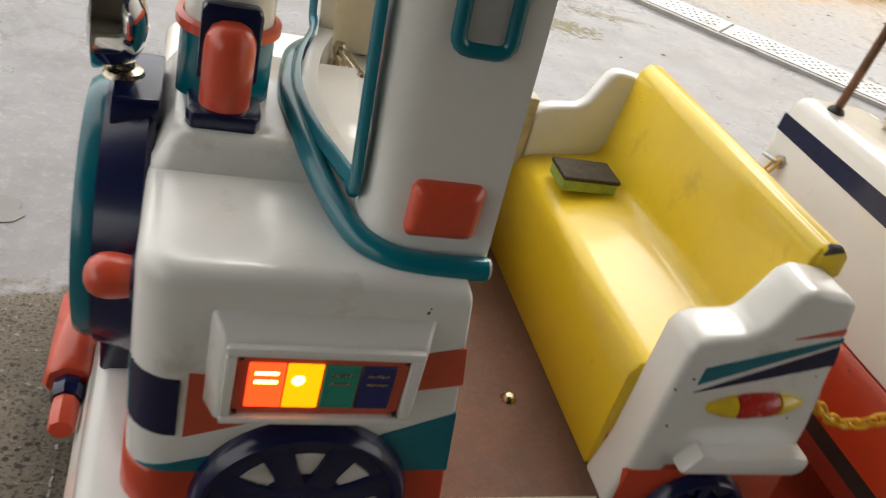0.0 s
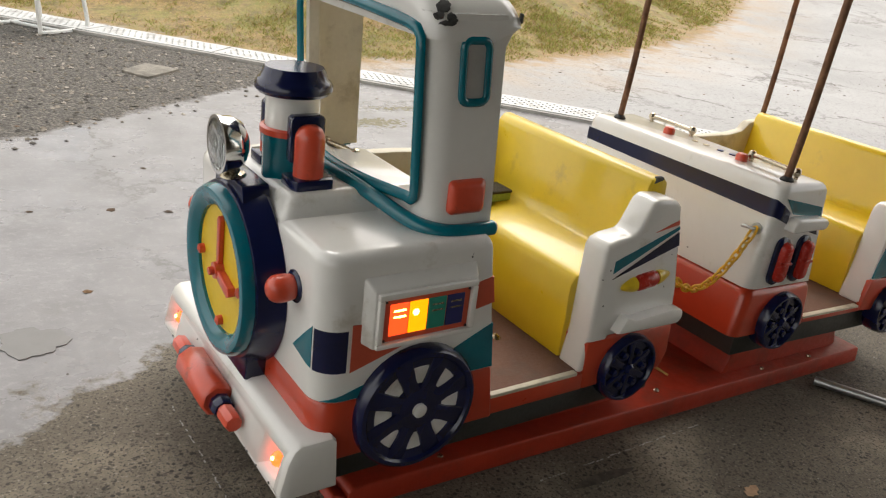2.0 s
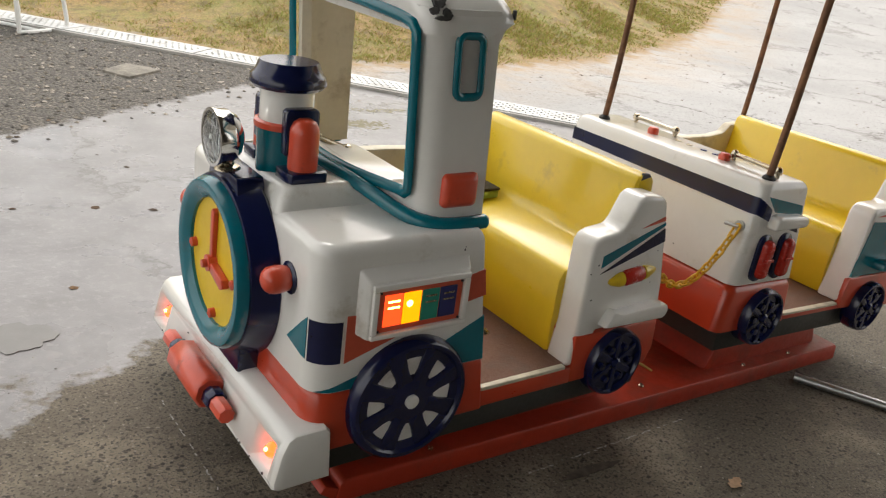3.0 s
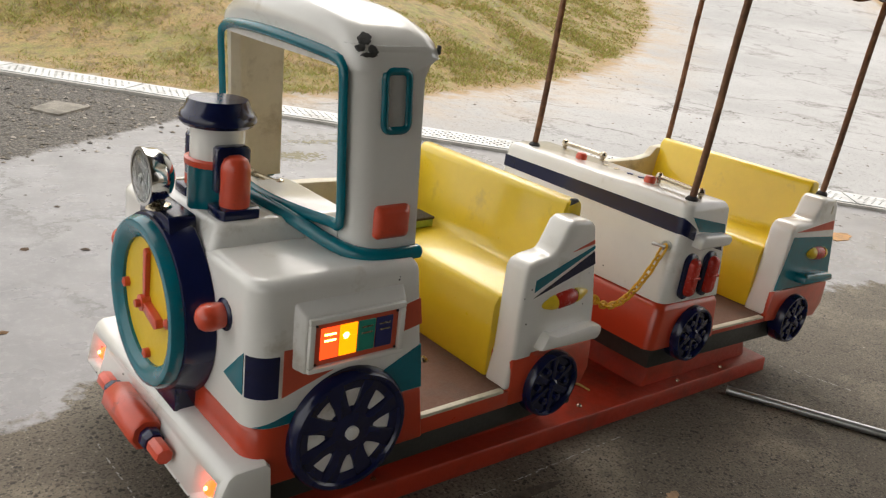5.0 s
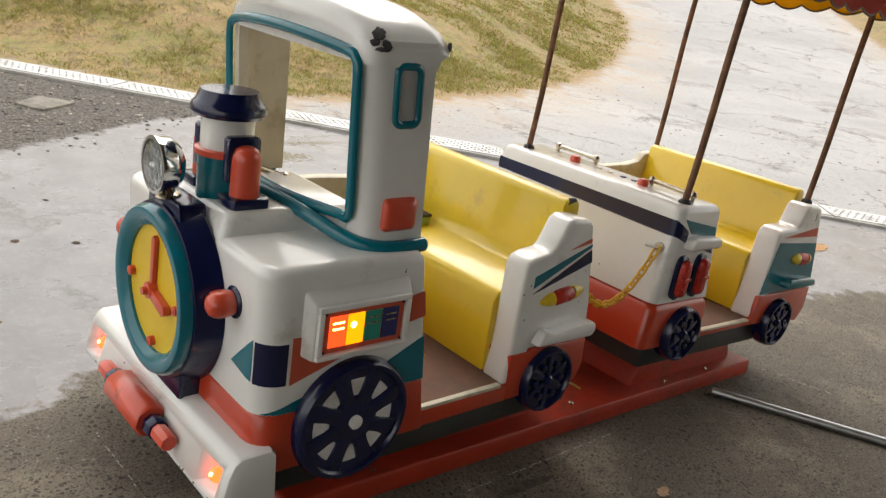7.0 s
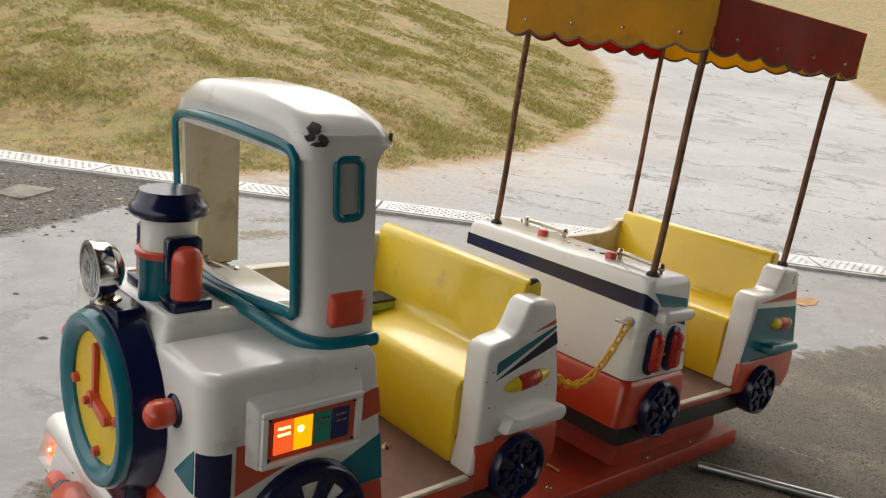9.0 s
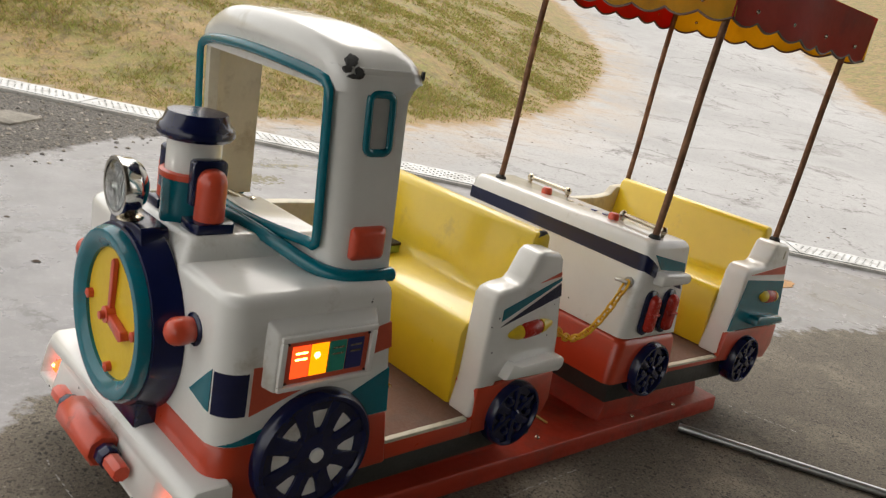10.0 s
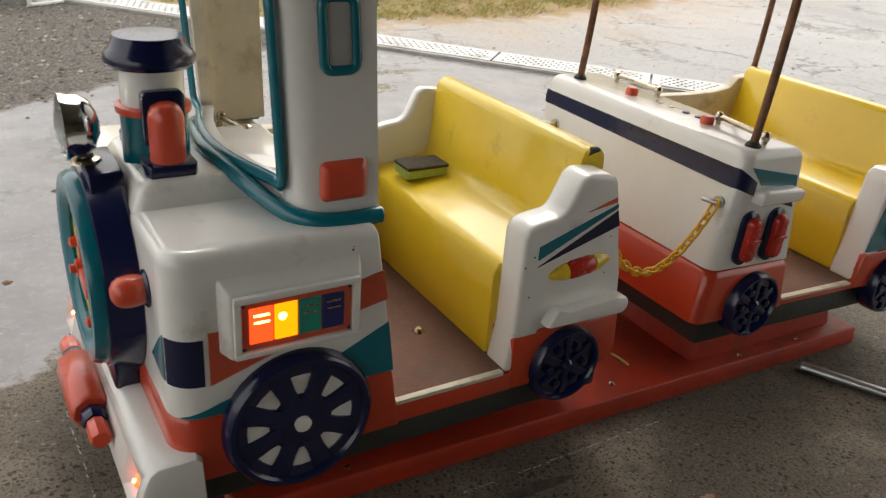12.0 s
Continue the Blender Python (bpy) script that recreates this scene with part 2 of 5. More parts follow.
def tube(points, r, n=10, closed=False):
    pts = [Vector(p) for p in points]
    rings = []
    m = len(pts)
    ref = None
    for i, p in enumerate(pts):
        a, b = (pts[i - 1], pts[(i + 1) % m]) if closed else (pts[max(i - 1, 0)], pts[min(i + 1, m - 1)])
        d = (b - a).normalized()
        if ref is None:
            ref = d.orthogonal().normalized()
        ref = (ref - d * ref.dot(d)).normalized()
        s = d.cross(ref)
        rr = r[i] if isinstance(r, (list, tuple)) else r
        rings.append([p + rr * (math.cos(2 * math.pi * k / n) * ref + math.sin(2 * math.pi * k / n) * s) for k in range(n)])
    if closed:
        rings.append(rings[0])
        bm = loft(rings, cap=False)
        bmesh.ops.remove_doubles(bm, verts=bm.verts, dist=1e-6)
        return bm
    return loft(rings)


def flat_tube(points, w, d, normal, closed=True):
    """A moulding of half-round section, w wide and d proud, along points on a surface with the given normal."""
    pts = [Vector(p) for p in points]
    m = len(pts)
    nrm = Vector(normal).normalized()
    rings = []
    for i, p in enumerate(pts):
        a, b = (pts[i - 1], pts[(i + 1) % m]) if closed else (pts[max(i - 1, 0)], pts[min(i + 1, m - 1)])
        t = (b - a).normalized()
        s = t.cross(nrm).normalized()
        rings.append([p + s * (w / 2) * math.cos(math.pi * k / 6) + nrm * (d * math.sin(math.pi * k / 6) - 0.002) for k in range(7)])
    if closed:
        rings.append(rings[0])
    bm = loft(rings, cap=False)
    bmesh.ops.remove_doubles(bm, verts=bm.verts, dist=1e-6)
    return bm


def along(a, b, n):
    a, b = Vector(a), Vector(b)
    return [a.lerp(b, i / n) for i in range(n + 1)]


def smooth_path(pts, n=6, closed=False):
    """Catmull-Rom through the points."""
    pts = [Vector(p) for p in pts]
    out = []
    m = len(pts)
    for i in range(m if closed else m - 1):
        p0, p1, p2, p3 = (pts[(i + k) % m] if closed else pts[min(max(i + k, 0), m - 1)] for k in (-1, 0, 1, 2))
        for k in range(n):
            t = k / n
            out.append(0.5 * (2 * p1 + (p2 - p0) * t + (2 * p0 - 5 * p1 + 4 * p2 - p3) * t * t + (3 * p1 - p0 - 3 * p2 + p3) * t ** 3))
    if not closed:
        out.append(pts[-1])
    return out


def z_span(poly, u):
    """The lowest and highest z of a convex (u, z) polygon at u."""
    zs = []
    for (a, za), (b, zb) in zip(poly, poly[1:] + poly[:1]):
        if min(a, b) - 1e-9 <= u <= max(a, b) + 1e-9:
            if abs(b - a) < 1e-9:
                zs += [za, zb]
            else:
                zs.append(za + (zb - za) * (u - a) / (b - a))
    return min(zs), max(zs)


def decal(poly, surf, proud=0.0016, step=0.012):
    """A painted field, a convex polygon of (u, z), laid on the surface surf(u, z) -> place and normal."""
    us = sorted({p[0] for p in poly})
    grid = []
    for a, b in zip(us, us[1:]):
        k = max(1, int((b - a) / step))
        grid += [a + (b - a) * i / k for i in range(k)]
    grid.append(us[-1])
    outer, inner = [], []
    for u in grid:
        lo, hi = z_span(poly, u)
        row_o, row_i = [], []
        for z in (lo, hi):
            p, nrm = surf(u, z)
            row_o.append(Vector(p) + Vector(nrm) * proud)
            row_i.append(Vector(p) - Vector(nrm) * 0.003)
        outer.append(row_o)
        inner.append(row_i)
    return loft([[o[0], o[1], i[1], i[0]] for o, i in zip(outer, inner)])


# ---- the ground: one sheet with forecourt, gravel, road and grass bank ----
ROAD_LEFT = [(-4.0, 10.0), (1.3, 4.72), (1.85, 4.45), (2.75, 4.48), (3.72, 4.5), (5.25, 4.92), (7.72, 5.96), (10.38, 7.57), (13.45, 9.74), (16.1, 12.0), (17.75, 13.9), (20.2, 16.9), (23.9, 21.9), (30.0, 32.0), (34.0, 160.0)]
ROAD_RIGHT = [(13.0, -6.0), (15.5, 0.0), (20.6, 7.4), (23.2, 9.4), (27.2, 12.7), (34.0, 20.0), (40.0, 32.0), (44.0, 160.0)]


def beyond(x, y):
    """Metres past the drain."""
    return (x + y - 6.2) / math.sqrt(2)


def side_of(line, x, y):
    """Signed distance from a polyline: positive to its left."""
    best, sign = 1e9, 1
    for (ax, ay), (bx, by) in zip(line, line[1:]):
        dx, dy = bx - ax, by - ay
        t = min(1, max(0, ((x - ax) * dx + (y - ay) * dy) / (dx * dx + dy * dy)))
        d = math.hypot(x - ax - t * dx, y - ay - t * dy)
        if d < best - 1e-9:
            best, sign = d, 1 if dx * (y - ay) - dy * (x - ax) > 0 else -1
    return best * sign


def smoothstep(a, b, v):
    t = min(1, max(0, (v - a) / (b - a)))
    return t * t * (3 - 2 * t)


def grassiness(x, y):
    s = beyond(x, y)
    left = side_of(ROAD_LEFT, x, y)
    right = -side_of(ROAD_RIGHT, x, y)
    return max(min(s, left), min(s, right))


def height(x, y):
    s = beyond(x, y)
    if s <= 0:
        return 0.0
    road = 0.012 * s + 0.0045 * max(0, s - 3.0) ** 2 if s < 18 else 0.216 + 1.0125 + 0.147 * (s - 18)
    g = grassiness(x, y)
    bank = 0.0
    if g > 0:
        bank = 0.24 * g * smoothstep(0, 2.0, g) if g < 9 else 2.16 + 0.2 * (g - 9)
        bank += 0.05 * noise.noise(Vector((x * 0.7, y * 0.7, 0))) * smoothstep(0.2, 1.5, g)
        bank += 0.025 * noise.noise(Vector((x * 3.1, y * 3.1, 5))) * smoothstep(0.1, 0.6, g)
    return min(road, 22.0) + min(bank, 12.0)


def axis_steps(lo, hi, fine):
    left, right, s = [], [], fine
    x = lo
    while x > -170:
        s *= 1.09
        x -= s
        left.append(x)
    s, x = fine, hi
    while x < 170:
        s *= 1.09
        x += s
        right.append(x)
    return left[::-1] + list(np.arange(lo, hi + 1e-6, fine)) + right


def wet_edge(x):
    """How far in the rain has blown under the roof."""
    if x < -0.26:
        return 0.77 - 0.62 * (-0.26 - x)
    return 0.77 - 0.02 * (x + 0.26) if x < 1.7 else 0.73 - 0.3 * (x - 1.7)


def build_ground():
    xs, ys = axis_steps(-2.5, 9.0, 0.09), axis_steps(-1.5, 9.0, 0.09)
    nx, ny = len(xs), len(ys)
    verts, grass, gravel, wet = [], [], [], []
    for y in ys:
        for x in xs:
            verts.append((x, y, height(x, y)))
            grass.append(grassiness(x, y))
            # loose gravel in front of the bank, up to the drain
            edge = 2.92 + 0.7 * x if x < 1.2 else 3.76 + 0.35 * (x - 1.2)
            gravel.append(max(-3, min(3, min(y - edge, -beyond(x, y) - 0.25, (1.95 - x) * 0.8))))
            wet.append(max(-3, min(3, y - wet_edge(x))))
    faces = [(j * nx + i, j * nx + i + 1, (j + 1) * nx + i + 1, (j + 1) * nx + i) for j in range(ny - 1) for i in range(nx - 1)]
    me = bpy.data.meshes.new("ground")
    me.from_pydata(verts, [], faces)
    for nm, vals in (("grass", grass), ("gravel", gravel), ("wet", wet)):
        me.attributes.new(nm, "FLOAT", "POINT").data.foreach_set("value", np.array(vals, dtype=np.float32))
    me.shade_smooth()
    return tagged(new("ground", me), "concrete forecourt with wet patches, gravel, cracked road and grass bank", "ground", kind="structure")


def ground_material():
    m = bpy.data.materials.new("forecourt_and_bank")
    m.use_nodes = True
    nt = m.node_tree
    b = nt.nodes["Principled BSDF"]
    co = nt.nodes.new("ShaderNodeTexCoord").outputs["Object"]

    def tex(scale, detail=6.0, rough=0.6, kind="ShaderNodeTexNoise"):
        n = nt.nodes.new(kind)
        n.inputs["Scale"].default_value = scale
        if kind == "ShaderNodeTexNoise":
            n.inputs["Detail"].default_value, n.inputs["Roughness"].default_value = detail, rough
        nt.links.new(co, n.inputs["Vector"])
        return n

    def rng(src, a, z, c=0.0, d=1.0):
        r = nt.nodes.new("ShaderNodeMapRange")
        for i, v in enumerate((a, z, c, d)):
            r.inputs[i + 1].default_value = v
        nt.links.new(src, r.inputs[0])
        return r.outputs[0]

    def mixc(fac, a, c, kind="MIX"):
        n = nt.nodes.new("ShaderNodeMixRGB")
        n.blend_type = kind
        for sock, v in zip(n.inputs, (fac, a, c)):
            if isinstance(v, bpy.types.NodeSocket):
                nt.links.new(v, sock)
            elif isinstance(v, (int, float)):
                sock.default_value = v
            else:
                sock.default_value = (*v, 1)
        return n.outputs[0]

    def mathn(op, a, c):
        n = nt.nodes.new("ShaderNodeMath")
        n.operation = op
        for sock, v in zip(n.inputs, (a, c)):
            if isinstance(v, bpy.types.NodeSocket):
                nt.links.new(v, sock)
            else:
                sock.default_value = v
        return n.outputs[0]

    def attr(name, wob, amount):
        a = nt.nodes.new("ShaderNodeAttribute")
        a.attribute_name = name
        w = mathn("MULTIPLY", mathn("SUBTRACT", tex(wob, 6, 0.65).outputs[0], 0.5), amount)
        return mathn("ADD", a.outputs["Fac"], w)

    big, mid, fine, grit = tex(0.9), tex(5.0), tex(28.0), tex(150.0, 3)
    vor = tex(60.0, kind="ShaderNodeTexVoronoi")
    # concrete
    conc = mixc(rng(mid.outputs[0], 0.3, 0.7), (0.105, 0.089, 0.065), (0.18, 0.153, 0.114))
    conc = mixc(rng(big.outputs[0], 0.4, 0.62, 0, 0.8), conc, (0.11, 0.092, 0.066))
    conc = mixc(rng(tex(2.2, 8, 0.7).outputs[0], 0.52, 0.66, 0, 0.7), conc, (0.29, 0.25, 0.185))
    conc = mixc(rng(fine.outputs[0], 0.5, 0.7, 0, 0.6), conc, (0.1, 0.085, 0.06))
    conc = mixc(rng(grit.outputs[0], 0.54, 0.62, 0, 0.85), conc, (0.03, 0.026, 0.021))
    conc = mixc(rng(tex(110.0, 3).outputs[0], 0.6, 0.68, 0, 0.5), conc, (0.36, 0.33, 0.28))
    tar = tex(52.0, kind="ShaderNodeTexVoronoi")
    conc = mixc(mathn("MULTIPLY", rng(tar.outputs["Distance"], 0.2, 0.3, 0.9, 0), rng(tex(6.0, 5, 0.7).outputs[0], 0.42, 0.56)), conc, (0.025, 0.021, 0.017))
    fleck = tex(24.0, kind="ShaderNodeTexVoronoi")
    nt.links.new(mixc(0.04, co, tex(30.0, 4).outputs[1], "ADD"), fleck.inputs["Vector"])
    conc = mixc(rng(fleck.outputs["Distance"], 0.1, 0.16, 0.85, 0), conc, (0.02, 0.017, 0.014))
    conc = mixc(rng(tex(75.0, 2).outputs[0], 0.58, 0.64, 0, 0.6), conc, (0.05, 0.043, 0.035))
    wet = rng(attr("wet", 3.0, 1.1), -0.03, 0.03)
    wetc = mixc(rng(mid.outputs[0], 0.3, 0.7), (0.145, 0.139, 0.141), (0.235, 0.227, 0.23))
    roadc = mixc(rng(tex(0.35, 4).outputs[0], 0.35, 0.65), (0.31, 0.305, 0.298), (0.41, 0.402, 0.395))
    sep = nt.nodes.new("ShaderNodeSeparateXYZ")
    nt.links.new(co, sep.inputs[0])
    past = rng(mathn("ADD", sep.outputs[0], sep.outputs[1]), 5.9, 6.3)
    wetc = mixc(past, wetc, roadc)
    wetc = mixc(mathn("MULTIPLY", rng(past, 0, 1, 1, 0.15), rng(tex(1.3, 8, 0.7).outputs[0], 0.5, 0.66, 0, 0.45)), wetc, (0.15, 0.145, 0.14))
    wetc = mixc(rng(grit.outputs[0], 0.58, 0.68, 0, 0.5), wetc, (0.1, 0.1, 0.095))
    base = mixc(wet, conc, wetc)
    # asphalt road past the drain, cracked
    crack = nt.nodes.new("ShaderNodeTexVoronoi")
    crack.feature = "DISTANCE_TO_EDGE"
    crack.inputs["Scale"].default_value = 0.85
    warp = mixc(0.9, co, mixc(1.0, tex(1.6, 8, 0.7).outputs[1], (0.5, 0.5, 0.5), "SUBTRACT"), "ADD")
    nt.links.new(warp, crack.inputs["Vector"])
    patch = rng(tex(0.7, 4).outputs[0], 0.44, 0.54)
    base = mixc(mathn("MULTIPLY", mathn("MULTIPLY", rng(crack.outputs[0], 0.004, 0.018, 0.85, 0), wet), patch), base, (0.075, 0.07, 0.06))
    # sunk gravelly patches and sandy dirt near the verge
    scab = mathn("MULTIPLY", past, rng(tex(0.7, 7, 0.7).outputs[0], 0.54, 0.62))
    base = mixc(mathn("MULTIPLY", scab, rng(tex(26.0, 5, 0.75).outputs[0], 0.45, 0.58, 0.2, 0.85)), base, (0.15, 0.14, 0.125))
    verge = nt.nodes.new("ShaderNodeAttribute")
    verge.attribute_name = "grass"
    sand = mathn("MULTIPLY", rng(verge.outputs["Fac"], -1.3, -0.1), rng(tex(1.7, 8, 0.7).outputs[0], 0.38, 0.62))
    base = mixc(mathn("MULTIPLY", past, mathn("MULTIPLY", sand, 0.75)), base, (0.4, 0.3, 0.2))
    worn = tex(3.4, 10, 0.75)
    base = mixc(mathn("MULTIPLY", mathn("MULTIPLY", wet, rng(past, 0, 1, 1, 0.2)), rng(worn.outputs[0], 0.5, 0.7, 0, 0.4)), base, (0.16, 0.15, 0.14))
    base = mixc(mathn("MULTIPLY", mathn("MULTIPLY", wet, rng(past, 0, 1, 0.35, 1.0)), rng(tex(40.0, 4, 0.7).outputs[0], 0.53, 0.66, 0, 0.45)), base, (0.45, 0.44, 0.42))
    base = mixc(mathn("MULTIPLY", past, rng(tex(34.0, 3, 0.7).outputs[0], 0.58, 0.66, 0, 0.6)), base, (0.12, 0.115, 0.105))
    # gravel
    gcol = mixc(rng(vor.outputs["Distance"], 0.1, 0.6), (0.2, 0.18, 0.15), (0.06, 0.053, 0.045))
    gcol = mixc(rng(fine.outputs[0], 0.55, 0.75, 0, 0.7), gcol, (0.27, 0.24, 0.2))
    gcol = mixc(rng(mid.outputs[0], 0.5, 0.75, 0, 0.6), gcol, (0.085, 0.08, 0.07))
    gr = rng(attr("gravel", 7.0, 0.35), -0.03, 0.06)
    base = mixc(gr, base, gcol)
    # soil and grass
    soil = mixc(rng(mid.outputs[0], 0.3, 0.7), (0.25, 0.15, 0.06), (0.36, 0.24, 0.12))
    soil = mixc(rng(fine.outputs[0], 0.45, 0.7, 0, 0.6), soil, (0.17, 0.13, 0.05))
    green = mixc(rng(fine.outputs[0], 0.35, 0.7), (0.16, 0.155, 0.035), (0.29, 0.265, 0.07))
    straw = mixc(rng(grit.outputs[0], 0.4, 0.65), (0.39, 0.265, 0.1), (0.2, 0.135, 0.055))
    lawn = mixc(rng(tex(2.6, 10, 0.78).outputs[0], 0.44, 0.58), straw, green)
    lawn = mixc(rng(tex(7.0, 8, 0.85).outputs[0], 0.48, 0.58, 0, 0.8), lawn, (0.12, 0.08, 0.04))
    lawn = mixc(rng(tex(55.0, 4, 0.7).outputs[0], 0.5, 0.64, 0, 0.55), lawn, (0.1, 0.085, 0.02))
    lawn = mixc(rng(tex(80.0, 2).outputs[0], 0.66, 0.72, 0, 0.6), lawn, (0.55, 0.45, 0.2))
    g2 = attr("grass", 2.2, 2.2)
    turf = mixc(rng(g2, 0.0, 0.5), soil, mixc(rng(tex(1.1, 9, 0.75).outputs[0], 0.53, 0.64), lawn, soil))
    gm = rng(attr("grass", 5.0, 0.9), -0.05, 0.2)
    base = mixc(gm, base, turf)
    nt.links.new(base, b.inputs["Base Color"])
    # gloss: a film of water outside the shelter
    film = mathn("MULTIPLY", mathn("MULTIPLY", wet, rng(past, 0, 1, 1, 0.0)), mathn("SUBTRACT", 1.0, mathn("MAXIMUM", gm, gr)))
    pool = rng(tex(1.4, 6, 0.62).outputs[0], 0.42, 0.66)
    rough = mixc(film, (0.82, 0.82, 0.82), mixc(pool, (0.36, 0.36, 0.36), (0.16, 0.16, 0.16)))
    nt.links.new(rough, b.inputs["Roughness"])
    bn = nt.nodes.new("ShaderNodeBump")
    bn.inputs["Distance"].default_value = 0.012
    hgt = mathn("ADD", mathn("MULTIPLY", fine.outputs[0], 0.5), mathn("MULTIPLY", grit.outputs[0], 0.35))
    hgt = mathn("ADD", hgt, mathn("MULTIPLY", mathn("MULTIPLY", vor.outputs["Distance"], gr), 1.6))
    hgt = mathn("ADD", hgt, mathn("MULTIPLY", mathn("MULTIPLY", mid.outputs[0], gm), 1.5))
    nt.links.new(hgt, bn.inputs["Height"])
    nt.links.new(rng(mathn("MAXIMUM", film, mathn("MULTIPLY", past, mathn("SUBTRACT", 1.0, gm))), 0, 1, 0.75, 0.08), bn.inputs["Strength"])
    nt.links.new(bn.outputs[0], b.inputs["Normal"])
    return m


ground = build_ground()
ground.data.materials.append(ground_material())

# ---- out-of-view shelter over ride and camera: inferred roof, walls added to block daylight ----
# roof inferred from the dry floor; outline trimmed to tune the daylight
ceiling = tagged(link("ceiling", prism([(-1.3, 0.95), (-4.4, -1.9), (-4.4, -5), (3.4, -5), (3.4, 0.0), (1.9, 0.9)], 2.78, 2.95, 0, 1, "z"), SHELTER), "painted flat roof underside of the open shelter", "ceiling", kind="structure")
# both walls are unseen, added only to dim the near side
unseen_back_wall = tagged(link("unseen_back_wall", box(-4.4, 3.4, -5.2, -5, -0.2, 2.95), SHELTER), "unseen plain rear wall added to darken the camera side", "wall", kind="structure")
unseen_end_wall = tagged(link("unseen_end_wall", box(3.4, 3.6, -5.2, -3.2, -0.2, 2.95), SHELTER), "unseen plain end wall added to hold back side light", "wall", kind="structure")


# ---- drain with perforated covers between forecourt and bank ----
def drain_cover(k):
    """One perforated concrete cover, about 1 m long."""
    d = Vector((1, -1, 0)).normalized()
    nrm = Vector((1, 1, 0)).normalized()
    c = Vector((3.01, 3.01, 0.004)) + d * (k * 0.985)
    bm = bmesh.new()
    half, hw = 0.485, 0.155
    cols, rows = 36, 5
    # slab with slots: a grid in which every slot cell is sunk
    us = [-half]
    for i in range(cols):
        a = -half + 0.045 + i * (2 * half - 0.09) / cols
        us += [a + 0.005, a + 0.0195]
    us.append(half)
    vs = [-hw]
    for j in range(rows):
        a = -hw + 0.04 + j * (2 * hw - 0.08) / rows
        vs += [a + 0.009, a + 0.037]
    vs.append(hw)
    top = [[bm.verts.new(c + d * u + nrm * v + Vector((0, 0, 0.022))) for u in us] for v in vs]
    for j in range(len(vs) - 1):
        for i in range(len(us) - 1):
            quad = (top[j][i], top[j][i + 1], top[j + 1][i + 1], top[j + 1][i])
            if i % 2 and j % 2 and (i // 2 + j // 2) % 2 == 0:
                deep = [bm.verts.new(v.co - Vector((0, 0, 0.07))) for v in quad]
                for a in range(4):
                    bm.faces.new((quad[a], deep[a], deep[(a + 1) % 4], quad[(a + 1) % 4]))
                bm.faces.new(deep)
            else:
                bm.faces.new(quad)
    ring = [top[0][i] for i in range(len(us))] + [top[j][-1] for j in range(1, len(vs))] + [top[-1][i] for i in range(len(us) - 2, -1, -1)] + [top[j][0] for j in range(len(vs) - 2, 0, -1)]
    low = [bm.verts.new(v.co - Vector((0, 0, 0.05))) for v in ring]
    for a in range(len(ring)):
        bm.faces.new((ring[a], ring[(a + 1) % len(ring)], low[(a + 1) % len(ring)], low[a]))
    bmesh.ops.recalc_face_normals(bm, faces=bm.faces)
    return bm


DRAIN = mat("perforated_drain_cover", (0.55, 0.55, 0.54), 0.5, var=0.14, scale=6, bump=0.15, bscale=80, dirt=(0.2, 0.19, 0.165), dirt_amount=0.4, dscale=5)
drain = thing("drain", (3.01, 3.01, 0), "long line of pale perforated drain covers beside the grass", "drain")
drain["kind"] = "structure"
rim_d, rim_n = Vector((1, -1, 0)).normalized(), Vector((1, 1, 0)).normalized()
for off in (-0.176, 0.176):
    a = Vector((3.01, 3.01, 0)) + rim_n * off
    bm = bmesh.new()
    p, q = a - rim_d * 9, a + rim_d * 8
    lo = [p - rim_n * 0.016, p + rim_n * 0.016, q + rim_n * 0.016, q - rim_n * 0.016]
    f0 = [bm.verts.new(v + Vector((0, 0, -0.05))) for v in lo]
    f1 = [bm.verts.new(v + Vector((0, 0, 0.02))) for v in lo]
    bm.faces.new(f0[::-1]), bm.faces.new(f1)
    for i in range(4):
        bm.faces.new((f0[i], f0[(i + 1) % 4], f1[(i + 1) % 4], f1[i]))
    part("drain_rim", bm, CONCRETE, drain, "concrete rim of the drain")
for k in range(-7, 6):
    part("drain_cover", drain_cover(k), DRAIN, drain)


# ---- the orange base of the ride ----
base = thing("ride_base", (0.76, CY, 0.0), "long worn orange-red fibreglass base tray on the concrete", "ride base")
part("tray", prism([(-0.112, 0.0), (-0.108, 0.042), (-0.098, 0.053), (1.645, 0.053), (1.655, 0.048), (1.662, 0.0)], 0.025, 0.645, 0.006), BASE_ORANGE, base)
part("end_flap", prism([(-0.112, 0.004), (-0.15, 0.03), (-0.138, 0.045), (-0.104, 0.03)], 0.03, 0.64, 0.004), BASE_ORANGE, base)
part("plinth", prism([(-0.04, 0.05), (-0.02, 0.1), (0.63, 0.1), (0.66, 0.05)], 0.08, 0.59, 0.012), BASE_ORANGE, base)
part("plinth", prism([(1.05, 0.05), (1.08, 0.128), (1.56, 0.128), (1.59, 0.05)], 0.066, 0.604, 0.012), BASE_ORANGE, base)
part("bolt", lathe([(0.0, 0.052), (0.008, 0.052), (0.008, 0.056), (0.004, 0.060), (0.0, 0.060)], (0.80, 0.071, 0), n=8), BRASS_STEEL, base, "small rusty bolt")
for x, y in ((0.12, 0.05), (1.42, 0.046), (1.2, 0.046)):
    part("bolt", lathe([(0.0, 0.052), (0.007, 0.052), (0.006, 0.057), (0.0, 0.057)], (x, y, 0), n=8), BRASS_STEEL, base)


